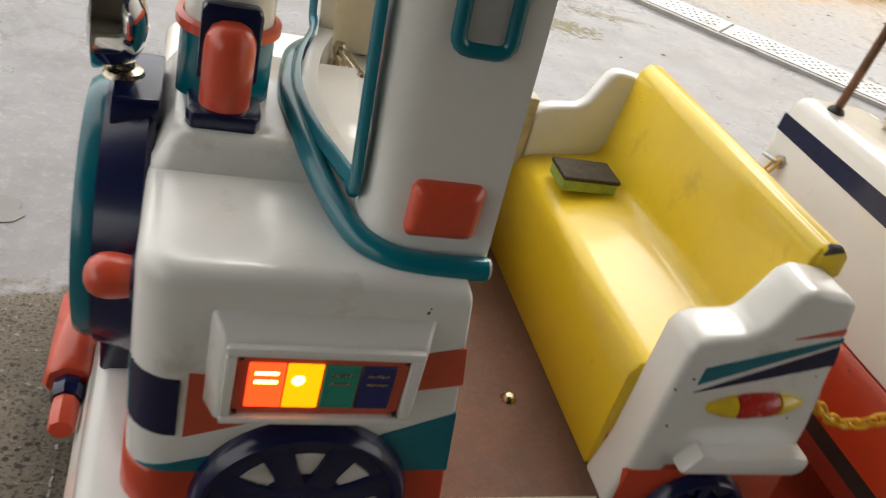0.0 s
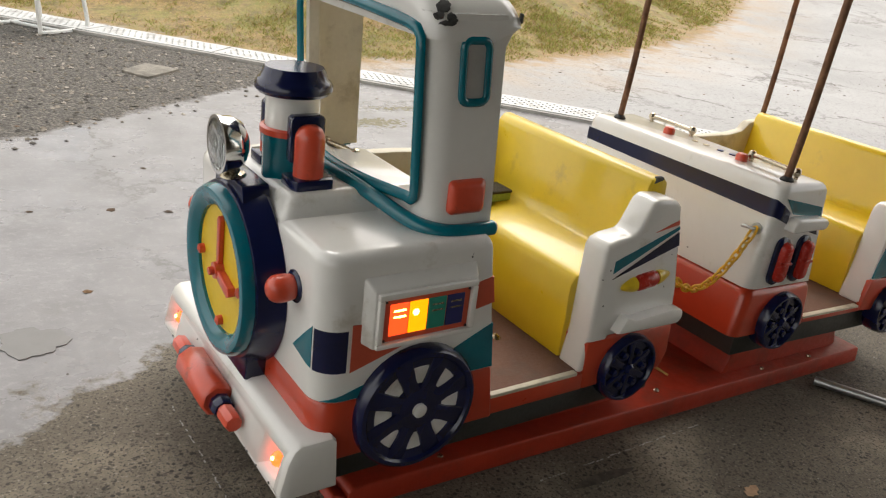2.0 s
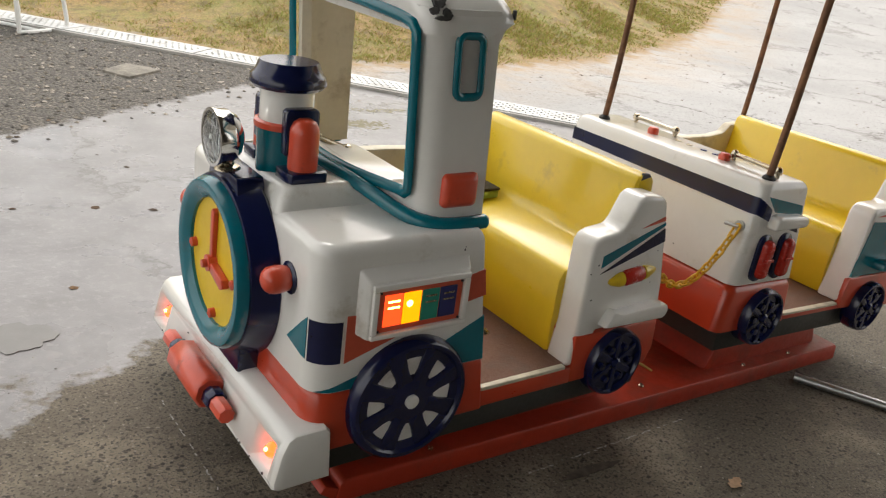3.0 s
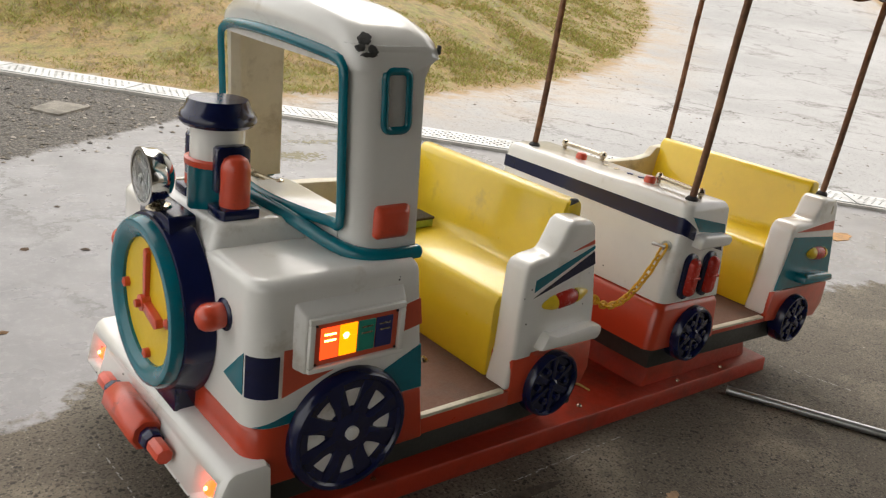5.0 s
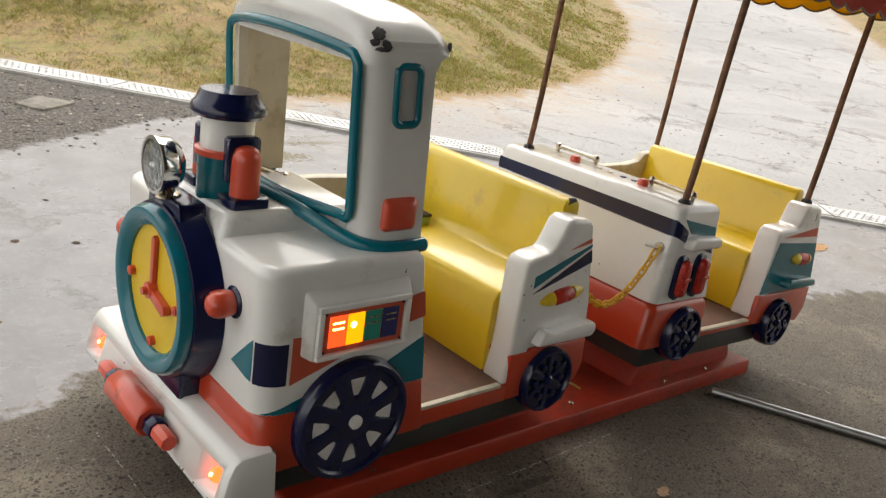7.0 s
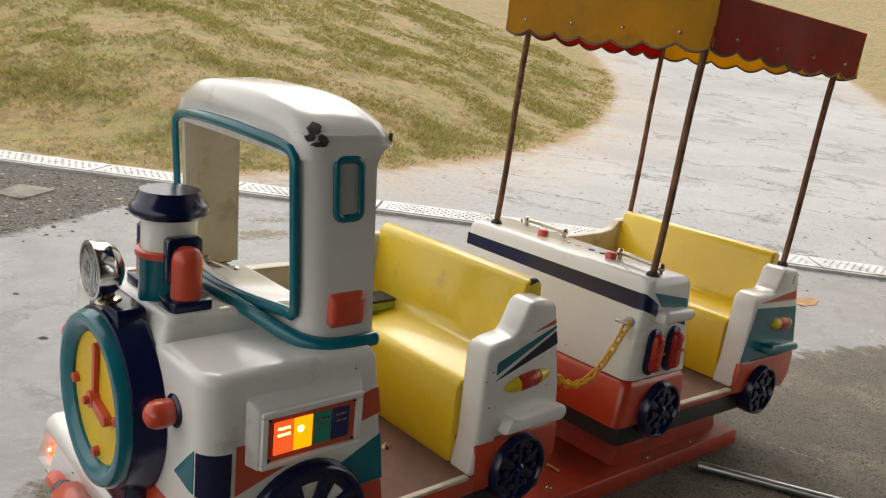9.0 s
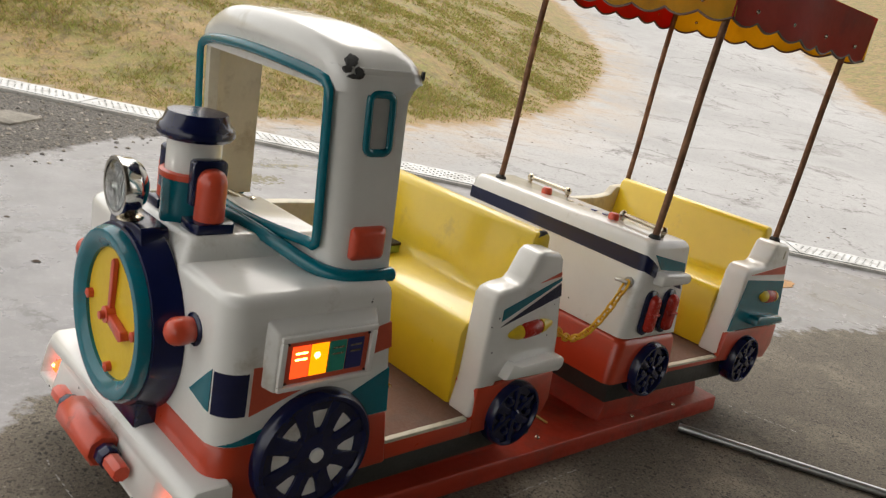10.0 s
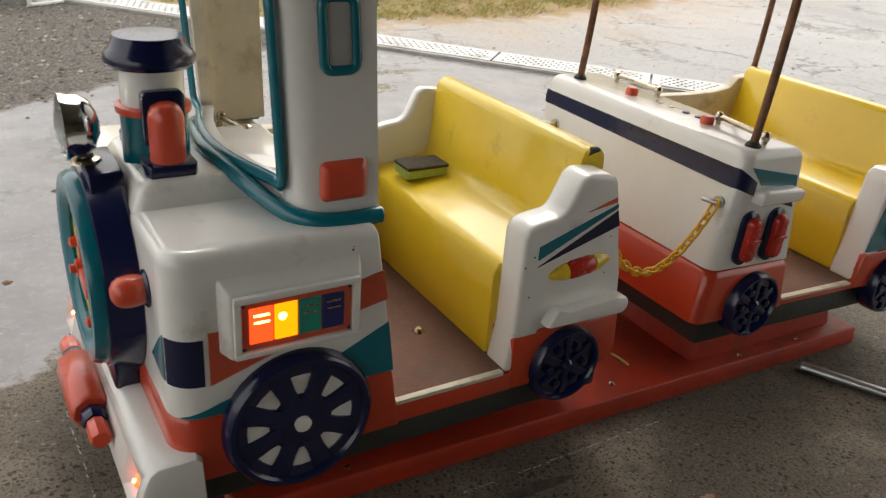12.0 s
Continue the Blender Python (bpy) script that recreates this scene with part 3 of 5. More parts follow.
# ---- shared pieces of loco and wagon ----
def wheel(parent, x, z, r, y, hub_r, spokes, label):
    """A moulded toy wheel on the near side: tyre, spoked disc, hub."""
    w = part("wheel", lathe([(r * 0.80, 0.03), (r, 0.03), (r, 0.006), (r * 0.975, -0.008), (r * 0.93, -0.014), (r * 0.87, -0.014), (r * 0.82, -0.006), (r * 0.80, 0.006)], (x, y, z), "y", 40), NAVY, parent, label)
    backing = WHITE if spokes == 8 and r > 0.1 else NAVY
    part("disc", lathe([(0.0, 0.012), (r * 0.83, 0.012), (r * 0.83, -0.003), (0.0, -0.0035)], (x, y, z), "y", 36), backing, w)
    for k in range(spokes):
        t = 2 * math.pi * (k + 0.5) / spokes
        if r > 0.1:
            poly = [(0.0, -0.02), (r * 0.5, -0.0155), (r * 0.86, -0.021), (r * 0.86, 0.021), (r * 0.5, 0.0155), (0.0, 0.02)]
        else:
            poly = [(0.0, -0.007), (r * 0.84, -0.009), (r * 0.84, 0.009), (0.0, 0.007)]
        poly = [(x + u * math.cos(t) - v * math.sin(t), z + u * math.sin(t) + v * math.cos(t)) for u, v in poly]
        part("spoke", prism(poly, y - 0.009, y + 0.006, 0.003), NAVY, w)
    if r > 0.1:
        # dished ring that leaves a white triangle between each pair of spokes
        part("hub_plate", lathe([(0.0, 0.006), (r * 0.42, 0.006), (r * 0.42, -0.004), (r * 0.3, -0.010), (0.0, -0.011)], (x, y, z), "y", 24), NAVY, w)
        part("felloe", lathe([(r * 0.685, 0.006), (r * 0.83, 0.006), (r * 0.83, -0.008), (r * 0.71, -0.006)], (x, y, z), "y", 40), NAVY, w)
        part("hub", lathe([(0.0, -0.008), (hub_r, -0.008), (hub_r, -0.0165), (hub_r * 0.85, -0.018), (0.0, -0.018)], (x, y, z), "y", 20), WHITE, w, "white painted hub cap")
    else:
        part("hub", lathe([(0.0, 0.004), (hub_r, 0.004), (hub_r, -0.012), (hub_r * 0.6, -0.018), (0.0, -0.018)], (x, y, z), "y", 16), NAVY, w)
        for k in range(6):
            t = 2 * math.pi * k / 6
            cx, cz = x + r * 0.52 * math.cos(t), z + r * 0.52 * math.sin(t)
            part("boss", lathe([(0.0, 0.006), (r * 0.13, 0.006), (r * 0.11, -0.012), (0.0, -0.014)], (cx, y, cz), "y", 10), NAVY, w)
    return w


def bullet_light(parent, x, z, length, y, tilt, r=0.019):
    """A moulded marker: red barrel between two yellow points."""
    ca, sa = math.cos(tilt), math.sin(tilt)

    def lie(bm):
        for v in bm.verts:
            u, w = v.co.x, v.co.z
            v.co = Vector((x + u * ca - w * sa, v.co.y * 0.8 + y, z + u * sa + w * ca))
        return bm
    h = length / 2
    p = part("marker_light", lie(lathe([(0.0, -h * 0.42), (r * 0.8, -h * 0.42), (r, -h * 0.3), (r, h * 0.3), (r * 0.8, h * 0.42), (0.0, h * 0.42)], (0, 0, 0), "x", 14)), DEEP_RED, parent, "red and yellow moulded marker light")
    for s in (-1, 1):
        part("tip", lie(lathe([(0.0, s * h * 0.42), (r * 0.92, s * h * 0.44), (r * 0.85, s * h * 0.6), (r * 0.35, s * h * 0.92), (0.0, s * h)], (0, 0, 0), "x", 14)), YELLOW, p)
    return p


def grab_handle(parent, x, y0, y1, z, dx=0.0):
    """A steel bar on two posts with ball ends and square feet."""
    h = part("grab_handle", tube([(x, y0, z + 0.029), (x + dx, y1, z + 0.029)], 0.0065, 10), BRASS_STEEL, parent, "tarnished steel grab handle")
    for xx, yy in ((x, y0), (x + dx, y1)):
        part("post", tube([(xx, yy, z + 0.004), (xx, yy, z + 0.026)], 0.006, 10), BRASS_STEEL, h)
        part("ball", lathe([(0.0, 0.017), (0.008, 0.020), (0.0115, 0.029), (0.008, 0.038), (0.0, 0.041)], (xx, yy, z), "z", 14), BRASS_STEEL, h)
        part("foot", prism([(xx - 0.013, yy - 0.013), (xx + 0.013, yy - 0.013), (xx + 0.013, yy + 0.013), (xx - 0.013, yy + 0.013)], z - 0.001, z + 0.007, 0.002, 1, "z"), BRASS_STEEL, h)
    return h


def bench(parent, front_foot, front_top, crease, back_top, back_rear, y0, y1, floor_z):
    """A moulded seat: front panel, seat and backrest in one skin with rounded edges."""
    prof = [front_foot, (front_top[0] - 0.012, front_top[1] - 0.03), (front_top[0], front_top[1] - 0.008), (front_top[0] + 0.02, front_top[1]),
            (crease[0] - 0.025, crease[1] + 0.002), (crease[0] - 0.006, crease[1] + 0.01), (crease[0] + 0.004, crease[1] + 0.032),
            (back_top[0] - 0.010, back_top[1] - 0.02), (back_top[0] - 0.002, back_top[1] - 0.005), (back_top[0] + 0.012, back_top[1]),
            (back_rear[0] - 0.008, back_top[1] - 0.004), (back_rear[0], back_top[1] - 0.016), (back_rear[0] + 0.01, floor_z)]
    s = part("bench", prism(prof, y0, y1, 0.008, 2), YELLOW, parent, "yellow moulded bench seat with worn corners")
    return s


# ---- the locomotive ----
loco = thing("train_locomotive", (0.25, CY, 0.1), "white toy train locomotive with clock face, yellow seat and teal trim", "train ride")
YN, YF = 0.0, 0.670


def lean(x, y, z):
    """The rear edge of the engine leans forward with height."""
    return (x - (z - 0.21) * 0.14 * smoothstep(0.02, 0.16, x), y, z)


part("engine_body", rounded_block(-0.204, 0.192, YN, YF, 0.292, 0.578, 0.05, 0.022, lean), WHITE, loco)
part("raised_hood", loft([[(x, y, z) for x, y in rrect(-0.2 + i, 0.10, CY - 0.15 + i, CY + 0.15 - i, 0.02)] for z, i in ((0.56, 0.0), (0.577, 0.0), (0.606, 0.016), (0.614, 0.022), (0.617, 0.03))]), WHITE, loco)
part("lower_band", loft([[lean(x, y, z) for x, y in rrect2(-0.207 - o, 0.190, YN - 0.003 - o, YF + 0.003 + o, 0.05, 0.006)] for z, o in ((0.171, 0.0), (0.174, 0.002), (0.286, 0.0), (0.2915, -0.003))]), ORANGE, loco, "orange-red lower body band")
part("skirt", box(-0.16, 0.68, 0.012, 0.658, 0.112, 0.1715, 0.006), GREY, loco, "dark grey skirt under the body")
part("sill", box(0.18, 0.445, YN - 0.002, 0.64, 0.1735, 0.214, 0.004), ORANGE, loco)
part("sill_edge", box(0.189, 0.424, YN - 0.003, 0.012, 0.2125, 0.2215, 0.002), CREAM, loco, "chipped cream edge of the floor")
mat_floor = part("floor_mat", box(0.175, 0.45, 0.012, 0.63, 0.2125, 0.2205, 0.001, 1), MAT_BROWN, loco, "brown ribbed floor mat")
part("floor_bolt", lathe([(0.0, 0.219), (0.014, 0.219), (0.013, 0.223), (0.006, 0.229), (0.0, 0.229)], (0.345, 0.20, 0), n=12), BRASS_STEEL, loco, "steel bolt in the floor")

# rear body: arms beside the seat and a back
arm_white = [(0.500, 0.214), (0.426, 0.214), (0.440, 0.30), (0.442, 0.50), (0.451, 0.518), (0.472, 0.525), (0.522, 0.531), (0.534, 0.545), (0.558, 0.596), (0.574, 0.608), (0.632, 0.602), (0.648, 0.588), (0.692, 0.385), (0.702, 0.294), (0.500, 0.294)]
for y0, y1 in ((YN, 0.072), (0.634, YF)):
    part("side_panel", prism(arm_white, y0, y1, 0.012, 3), WHITE, loco)
part("back_panel", prism([(0.655, 0.294), (0.640, 0.585), (0.652, 0.585), (0.686, 0.385), (0.696, 0.294)], 0.07, 0.636, 0.012, 3), WHITE, loco)
part("rear_band", prism([(0.440, 0.1735), (0.438, 0.2925), (0.702, 0.2925), (0.708, 0.215), (0.69, 0.1735)], YN - 0.004, YF + 0.004, 0.008, 2), ORANGE, loco, "orange-red lower body band")
bench(loco, (0.426, 0.219), (0.438, 0.428), (0.590, 0.438), (0.616, 0.632), (0.660, 0.60), 0.069, 0.636, 0.30)
part("seat_back_cap", prism([(0.617, 0.585), (0.616, 0.622), (0.625, 0.633), (0.650, 0.631), (0.662, 0.618), (0.664, 0.585)], 0.066, 0.640, 0.006), YELLOW, loco)
part("worn_corner", prism([(0.618, 0.618), (0.626, 0.6345), (0.644, 0.6335), (0.650, 0.626)], 0.0645, 0.076, 0.003), CHIP, loco, "dark chipped corner of the backrest")
part("side_ledge", prism([(0.498, 0.310), (0.522, 0.350), (0.55, 0.340), (0.66, 0.347), (0.700, 0.340), (0.704, 0.318), (0.69, 0.305)], -0.028, 0.03, 0.008, 2), WHITE, loco)
# low far wall between engine and seat
part("far_wall", prism([(0.12, 0.21), (0.12, 0.545), (0.30, 0.543), (0.44, 0.536), (0.44, 0.21)], 0.632, YF, 0.006), CREAM, loco, "cream unpainted inner wall")


def loco_skin(u, z):
    """Along the near side (u = x), round the front corner and on across the front."""
    r = 0.05
    if u >= -0.154:
        return (u, YN, z), (0, -1, 0)
    a = (-0.154 - u) / r
    if a <= math.pi / 2:
        return (-0.154 - r * math.sin(a), YN + r - r * math.cos(a), z), (-math.sin(a), -math.cos(a), 0)
    return (-0.204, YN + r + (a - math.pi / 2) * r, z), (-1, 0, 0)


part("navy_panel", decal([(-0.214, 0.352), (-0.214, 0.435), (-0.151, 0.435), (-0.151, 0.352)], loco_skin), NAVY, loco)
part("teal_arrow", decal([(-0.292, 0.366), (-0.219, 0.437), (-0.219, 0.354)], loco_skin), TEAL, loco)
part("red_flash", decal([(-0.143, 0.350), (-0.143, 0.445), (-0.02, 0.440), (0.028, 0.406)], loco_skin), DECAL_RED, loco)
part("red_flash", decal([(0.085, 0.425), (0.085, 0.480), (0.152, 0.496), (0.162, 0.440)], loco_skin), DECAL_RED, loco)
part("teal_flash", decal([(0.06, 0.2935), (0.06, 0.345), (0.166, 0.394), (0.179, 0.2935)], loco_skin), TEAL, loco)
part("teal_flash", decal([(-0.195, 0.2935), (-0.1, 0.322), (-0.06, 0.2935)], loco_skin), TEAL, loco)


def flat_near(u, z):
    return (u, YN, z), (0, -1, 0)


part("red_stripe", decal([(0.58, 0.534), (0.648, 0.555), (0.650, 0.545)], flat_near), DECAL_RED, loco)
part("teal_stripe", decal([(0.475, 0.452), (0.475, 0.480), (0.653, 0.540), (0.654, 0.533)], flat_near), TEAL, loco)
part("navy_stripe", decal([(0.475, 0.438), (0.655, 0.526), (0.664, 0.494)], flat_near), NAVY, loco)
bullet_light(loco, 0.576, 0.422, 0.15, YN - 0.004, radians(6))
wheel(loco, 0.0, 0.249, 0.132, -0.012, 0.0145, 8, "navy spoked wheel with white between the spokes")
wheel(loco, 0.568, 0.207, 0.084, -0.010, 0.014, 6, "small navy spoked wheel")

# side lamp box with four colour cells
part("lamp_box", loft([[(x, y, z) for x, z in rrect(x0, x1, z0, z1, 0.006, 2)] for y, x0, x1, z0, z1 in ((0.03, -0.129, 0.110, 0.404, 0.535), (0.009, -0.127, 0.109, 0.405, 0.533), (-0.012, -0.116, 0.101, 0.401, 0.516), (-0.0145, -0.113, 0.098, 0.404, 0.513))]), WHITE, loco)
sign = part("light_panel", box(-0.099, 0.083, -0.0165, -0.008, 0.414, 0.498, 0.002, 1), DECAL_RED, loco, "red framed panel of coloured light cells, two lit")
for i, m in enumerate((CELL_RED, CELL_YELLOW, CELL_GREEN, CELL_BLUE)):
    x0 = -0.0865 + i * 0.0395
    part("cell", box(x0, x0 + 0.0375, -0.0185, -0.0145, 0.426, 0.488, 0.001, 1), m, sign)
    for dz in (0.0, 0.012):
        part("bar", box(x0 + 0.007, x0 + 0.031, -0.0194, -0.0175, 0.461 + dz, 0.4645 + dz), CELL_GLOW if i < 1 else (CELL_YELLOW if i == 1 else BRASS_STEEL), sign)
part("glow", lathe([(0.0, -0.0187), (0.007, -0.0187), (0.005, -0.0205), (0.0, -0.021)], (-0.034, 0, 0.466), "y", 12), CELL_GLOW, sign, "glowing bulb behind the amber cell")
for x0, x1, z0, z1 in ((-0.111, 0.096, 0.4985, 0.5105), (-0.111, 0.096, 0.403, 0.4135), (-0.111, -0.0995, 0.4135, 0.4985), (0.0835, 0.096, 0.4135, 0.4985)):
    part("lip", box(x0, x1, -0.0225, -0.010, z0, z1, 0.0025, 2), WHITE, loco)
for x, z in ((-0.095, 0.494), (0.079, 0.494), (-0.095, 0.418), (0.079, 0.418)):
    part("screw", lathe([(0.0, -0.016), (0.0032, -0.016), (0.002, -0.019), (0.0, -0.019)], (x, 0, z), "y", 8), BLACK, sign)

for ob in loco.children:
    if ob.name.split(".")[0] in ("lamp_box", "light_panel", "lip"):
        ob.location.y -= 0.0095

# front drum with the clock
DZ, DR = 0.425, 0.172
drum = part("drum", loft([[(x, CY + r * math.cos(2 * math.pi * k / 44), DZ + r * math.sin(2 * math.pi * k / 44)) for k in range(44)] for x, r in ((-0.198, 0.188), (-0.206, 0.194), (-0.256, 0.178), (-0.259, 0.170))]), NAVY, loco, "navy drum behind the clock")
part("drum_top", prism([(CY - 0.078, 0.585), (CY - 0.072, 0.614), (CY - 0.066, 0.6195), (CY + 0.066, 0.6195), (CY + 0.072, 0.614), (CY + 0.078, 0.585)], -0.250, -0.195, 0.004, 2, "x"), NAVY, drum)
part("drum_foot", prism([(CY - 0.105, 0.225), (CY - 0.115, 0.33), (CY + 0.115, 0.33), (CY + 0.105, 0.225)], -0.25, -0.197, 0.006, 2, "x"), NAVY, drum)
part("clock_ring", lathe([(0.128, -0.251), (DR * 1.0, -0.251), (DR * 1.005, -0.268), (DR * 0.965, -0.28), (DR * 0.9, -0.282), (0.142, -0.277), (0.13, -0.266)], (0, CY, DZ), "x", 48), TEAL, loco, "teal clock ring")
clock = part("clock_face", lathe([(0.0, -0.254), (0.135, -0.254), (0.135, -0.26), (0.0, -0.261)], (0, CY, DZ), "x", 40), CLOCK_YELLOW, loco, "yellow clock face with red hands")


def clock_bar(angle, r0, r1, w, d0, d1):
    t = radians(angle)
    u, v = Vector((0, -math.sin(t), math.cos(t))), Vector((0, -math.cos(t), -math.sin(t)))
    c = Vector((0, CY, DZ))
    pts = [c + u * r0 - v * w * 0.8, c + u * r1 - v * w, c + u * (r1 + w) , c + u * r1 + v * w, c + u * r0 + v * w * 0.8]
    return prism([(p.y, p.z) for p in pts], d0, d1, 0.002, 2, "x")


part("minute_hand", clock_bar(3, 0.0, 0.108, 0.0085, -0.271, -0.2605), RED, clock)
part("hour_hand", clock_bar(104, 0.0, 0.074, 0.0115, -0.277, -0.2605), RED, clock)
part("hand_hub", lathe([(0.0, -0.26), (0.017, -0.26), (0.017, -0.278), (0.009, -0.279), (0.008, -0.288), (0.0, -0.289)], (0, CY, DZ), "x", 16), RED, clock)
for a in (90, 180, 270):
    t = radians(a)
    part("hour_knob", lathe([(0.0, -0.26), (0.0105, -0.26), (0.010, -0.271), (0.0, -0.275)], (0, CY - 0.112 * math.sin(t), DZ + 0.112 * math.cos(t)), "x", 14), RED, clock)
for s in (-1, 1):
    y = CY + (0.215 if s > 0 else -0.222)
    k = part("side_knob", lathe([(0.0, 0.03), (0.031, 0.0), (0.031, -0.006), (0.026, -0.010), (0.0, -0.010)], (-0.2, y, 0.480), "x", 20), NAVY, loco, "navy collar with red knob")
    part("knob", lathe([(0.0225, -0.206), (0.0255, -0.221), (0.0265, -0.234), (0.0245, -0.245), (0.019, -0.253), (0.010, -0.258), (0.0, -0.2595)], (0, y, 0.480), "x", 20), RED, k)

# chrome headlamp on the drum
lamp = part("headlamp", lathe([(0.0, -0.214), (0.022, -0.217), (0.042, -0.228), (0.052, -0.245), (0.053, -0.262), (0.0555, -0.268), (0.0555, -0.274), (0.049, -0.274), (0.048, -0.266)], (0, CY, 0.681), "x", 36), CHROME, loco, "chrome headlamp")
part("reflector", lathe([(0.049, -0.270), (0.04, -0.25), (0.02, -0.236), (0.0, -0.232)], (0, CY, 0.681), "x", 30), CHROME, lamp)
part("lens", lathe([(0.0, -0.283), (0.02, -0.2815), (0.038, -0.277), (0.0485, -0.271), (0.0485, -0.268), (0.0, -0.275)], (0, CY, 0.681), "x", 30), LENS_GLASS, lamp, "clear ribbed lens")
for i in range(-4, 5):
    hh = math.sqrt(max(0.0, 0.044 ** 2 - (i * 0.0095) ** 2))
    part("lens_rib", tube(along((-0.2765 + 0.0012 * abs(i), CY + i * 0.0095, 0.681 - hh), (-0.2765 + 0.0012 * abs(i), CY + i * 0.0095, 0.681 + hh), 1), 0.0016, 6), LENS_GLASS, lamp)
part("stem", lathe([(0.0, 0.617), (0.026, 0.617), (0.022, 0.624), (0.012, 0.627), (0.012, 0.636), (0.0, 0.638)], (-0.24, CY, 0), "z", 16), BRASS_STEEL, lamp)

# chimney with its side cylinders
SX = -0.125
stack = part("chimney", lathe([(0.053, 0.612), (0.053, 0.70), (0.0525, 0.70), (0.052, 0.785), (0.0, 0.785)], (SX, CY, 0), "z", 32), [WHITE], loco, "white chimney with navy cap")
part("sleeve", lathe([(0.05, 0.610), (0.056, 0.611), (0.0555, 0.704), (0.05, 0.708)], (SX, CY, 0), "z", 32), TEAL, stack)
part("cap", lathe([(0.05, 0.774), (0.067, 0.776), (0.0735, 0.783), (0.074, 0.793), (0.069, 0.801), (0.0645, 0.804), (0.059, 0.820), (0.056, 0.825), (0.0, 0.826)], (SX, CY, 0), "z", 36), NAVY, stack)
part("collar", lathe([(0.054, 0.697), (0.062, 0.699), (0.062, 0.710), (0.054, 0.713)], (SX, CY, 0), "z", 32), RED, stack)
for s in (-1, 1):
    y = CY + s * 0.083
    part("cylinder", loft([[(SX + r * math.cos(2 * math.pi * k / 20), y + r * math.sin(2 * math.pi * k / 20), z) for k in range(20)] for r, z in ((0.029, 0.615), (0.029, 0.705), (0.0275, 0.716), (0.022, 0.727), (0.012, 0.733), (0.002, 0.734))]), RED, stack, "red dome-ended cylinder")
    part("bracket", prism([(SX - 0.034, 0.66), (SX - 0.034, 0.742), (SX - 0.028, 0.748), (SX + 0.028, 0.748), (SX + 0.034, 0.742), (SX + 0.034, 0.66)], min(y - s * 0.006, y - s * 0.03), max(y - s * 0.006, y - s * 0.03), 0.003), NAVY, stack)
    part("bracket_foot", prism([(SX - 0.036, y - 0.034), (SX + 0.036, y - 0.034), (SX + 0.042, y - 0.02), (SX + 0.042, y + 0.03), (SX - 0.042, y + 0.03), (SX - 0.042, y - 0.02)] if s < 0 else [(SX - 0.042, y - 0.03), (SX + 0.042, y - 0.03), (SX + 0.042, y + 0.02), (SX + 0.036, y + 0.034), (SX - 0.036, y + 0.034), (SX - 0.042, y + 0.02)], 0.611, 0.636, 0.003, 2, "z"), NAVY, stack)

# bumper
def bumper_ring(y, k):
    pr = [(-0.160, 0.120), (-0.165, 0.222), (-0.174, 0.232), (-0.236, 0.231), (-0.250, 0.222), (-0.262, 0.195), (-0.276, 0.135), (-0.274, 0.122), (-0.266, 0.118)]
    cx, cz = -0.21, 0.175
    return [(cx + (x - cx) * k, y, cz + (z - cz) * k) for x, z in pr]


bumper = part("bumper", loft([bumper_ring(-0.020, 0.84), bumper_ring(-0.0165, 0.95), bumper_ring(-0.008, 1.0), bumper_ring(0.692, 1.0), bumper_ring(0.7005, 0.95), bumper_ring(0.704, 0.84)]), WHITE, loco, "white front bumper with two red lamps")


def on_bumper(y, z, d=0.0):
    """A place on the leaning front of the bumper."""
    t = (z - 0.135) / 0.06
    return Vector((-0.276 + 0.014 * t, y, z)) + Vector((-0.974, 0, 0.227)) * d


def carve(ob, cutters):
    """Takes the solid in cutters out of the part ob."""
    tool = link("cutter", cutters, WHITE, None, "", base_of(ob))
    tool.location = base_of(ob)
    mod = ob.modifiers.new("cut", "BOOLEAN")
    mod.operation, mod.object, mod.solver = "DIFFERENCE", tool, "EXACT"
    bpy.context.view_layer.update()
    done = bpy.data.meshes.new_from_object(ob.evaluated_get(bpy.context.evaluated_depsgraph_get()))
    ob.modifiers.clear()
    ob.data = done
    bpy.data.objects.remove(tool)


pockets = bmesh.new()
for s in (-1, 1):
    y = CY + (0.312 if s > 0 else -0.285)
    rings = [[on_bumper(y + a * 0.042 * k, 0.168 + b * 0.034 * k, d) for a, b in ((-1, -1), (1, -1), (1, 1), (-1, 1))] for k, d in ((1.1, 0.03), (1.0, 0.0), (0.62, -0.034))]
    vs = [[pockets.verts.new(p) for p in r] for r in rings]
    pockets.faces.new(vs[0][::-1]), pockets.faces.new(vs[-1])
    for a, b in zip(vs, vs[1:]):
        for k in range(4):
            pockets.faces.new((a[k], a[(k + 1) % 4], b[(k + 1) % 4], b[k]))
bmesh.ops.recalc_face_normals(pockets, faces=pockets.faces)
carve(bumper, pockets)
for s in (-1, 1):
    y = CY + (0.312 if s > 0 else -0.285)
    blb = bmesh.new()
    bmesh.ops.create_uvsphere(blb, u_segments=14, v_segments=10, radius=0.0155)
    bmesh.ops.translate(blb, verts=blb.verts, vec=on_bumper(y, 0.167, -0.020))
    part("bulb", blb, LAMP_RED, bumper, "red glass bulb")
    core = bmesh.new()
    bmesh.ops.create_uvsphere(core, u_segments=8, v_segments=6, radius=0.0045)
    bmesh.ops.translate(core, verts=core.verts, vec=on_bumper(y - 0.002, 0.170, -0.0062))
    part("glow", core, LAMP_CORE, bumper)


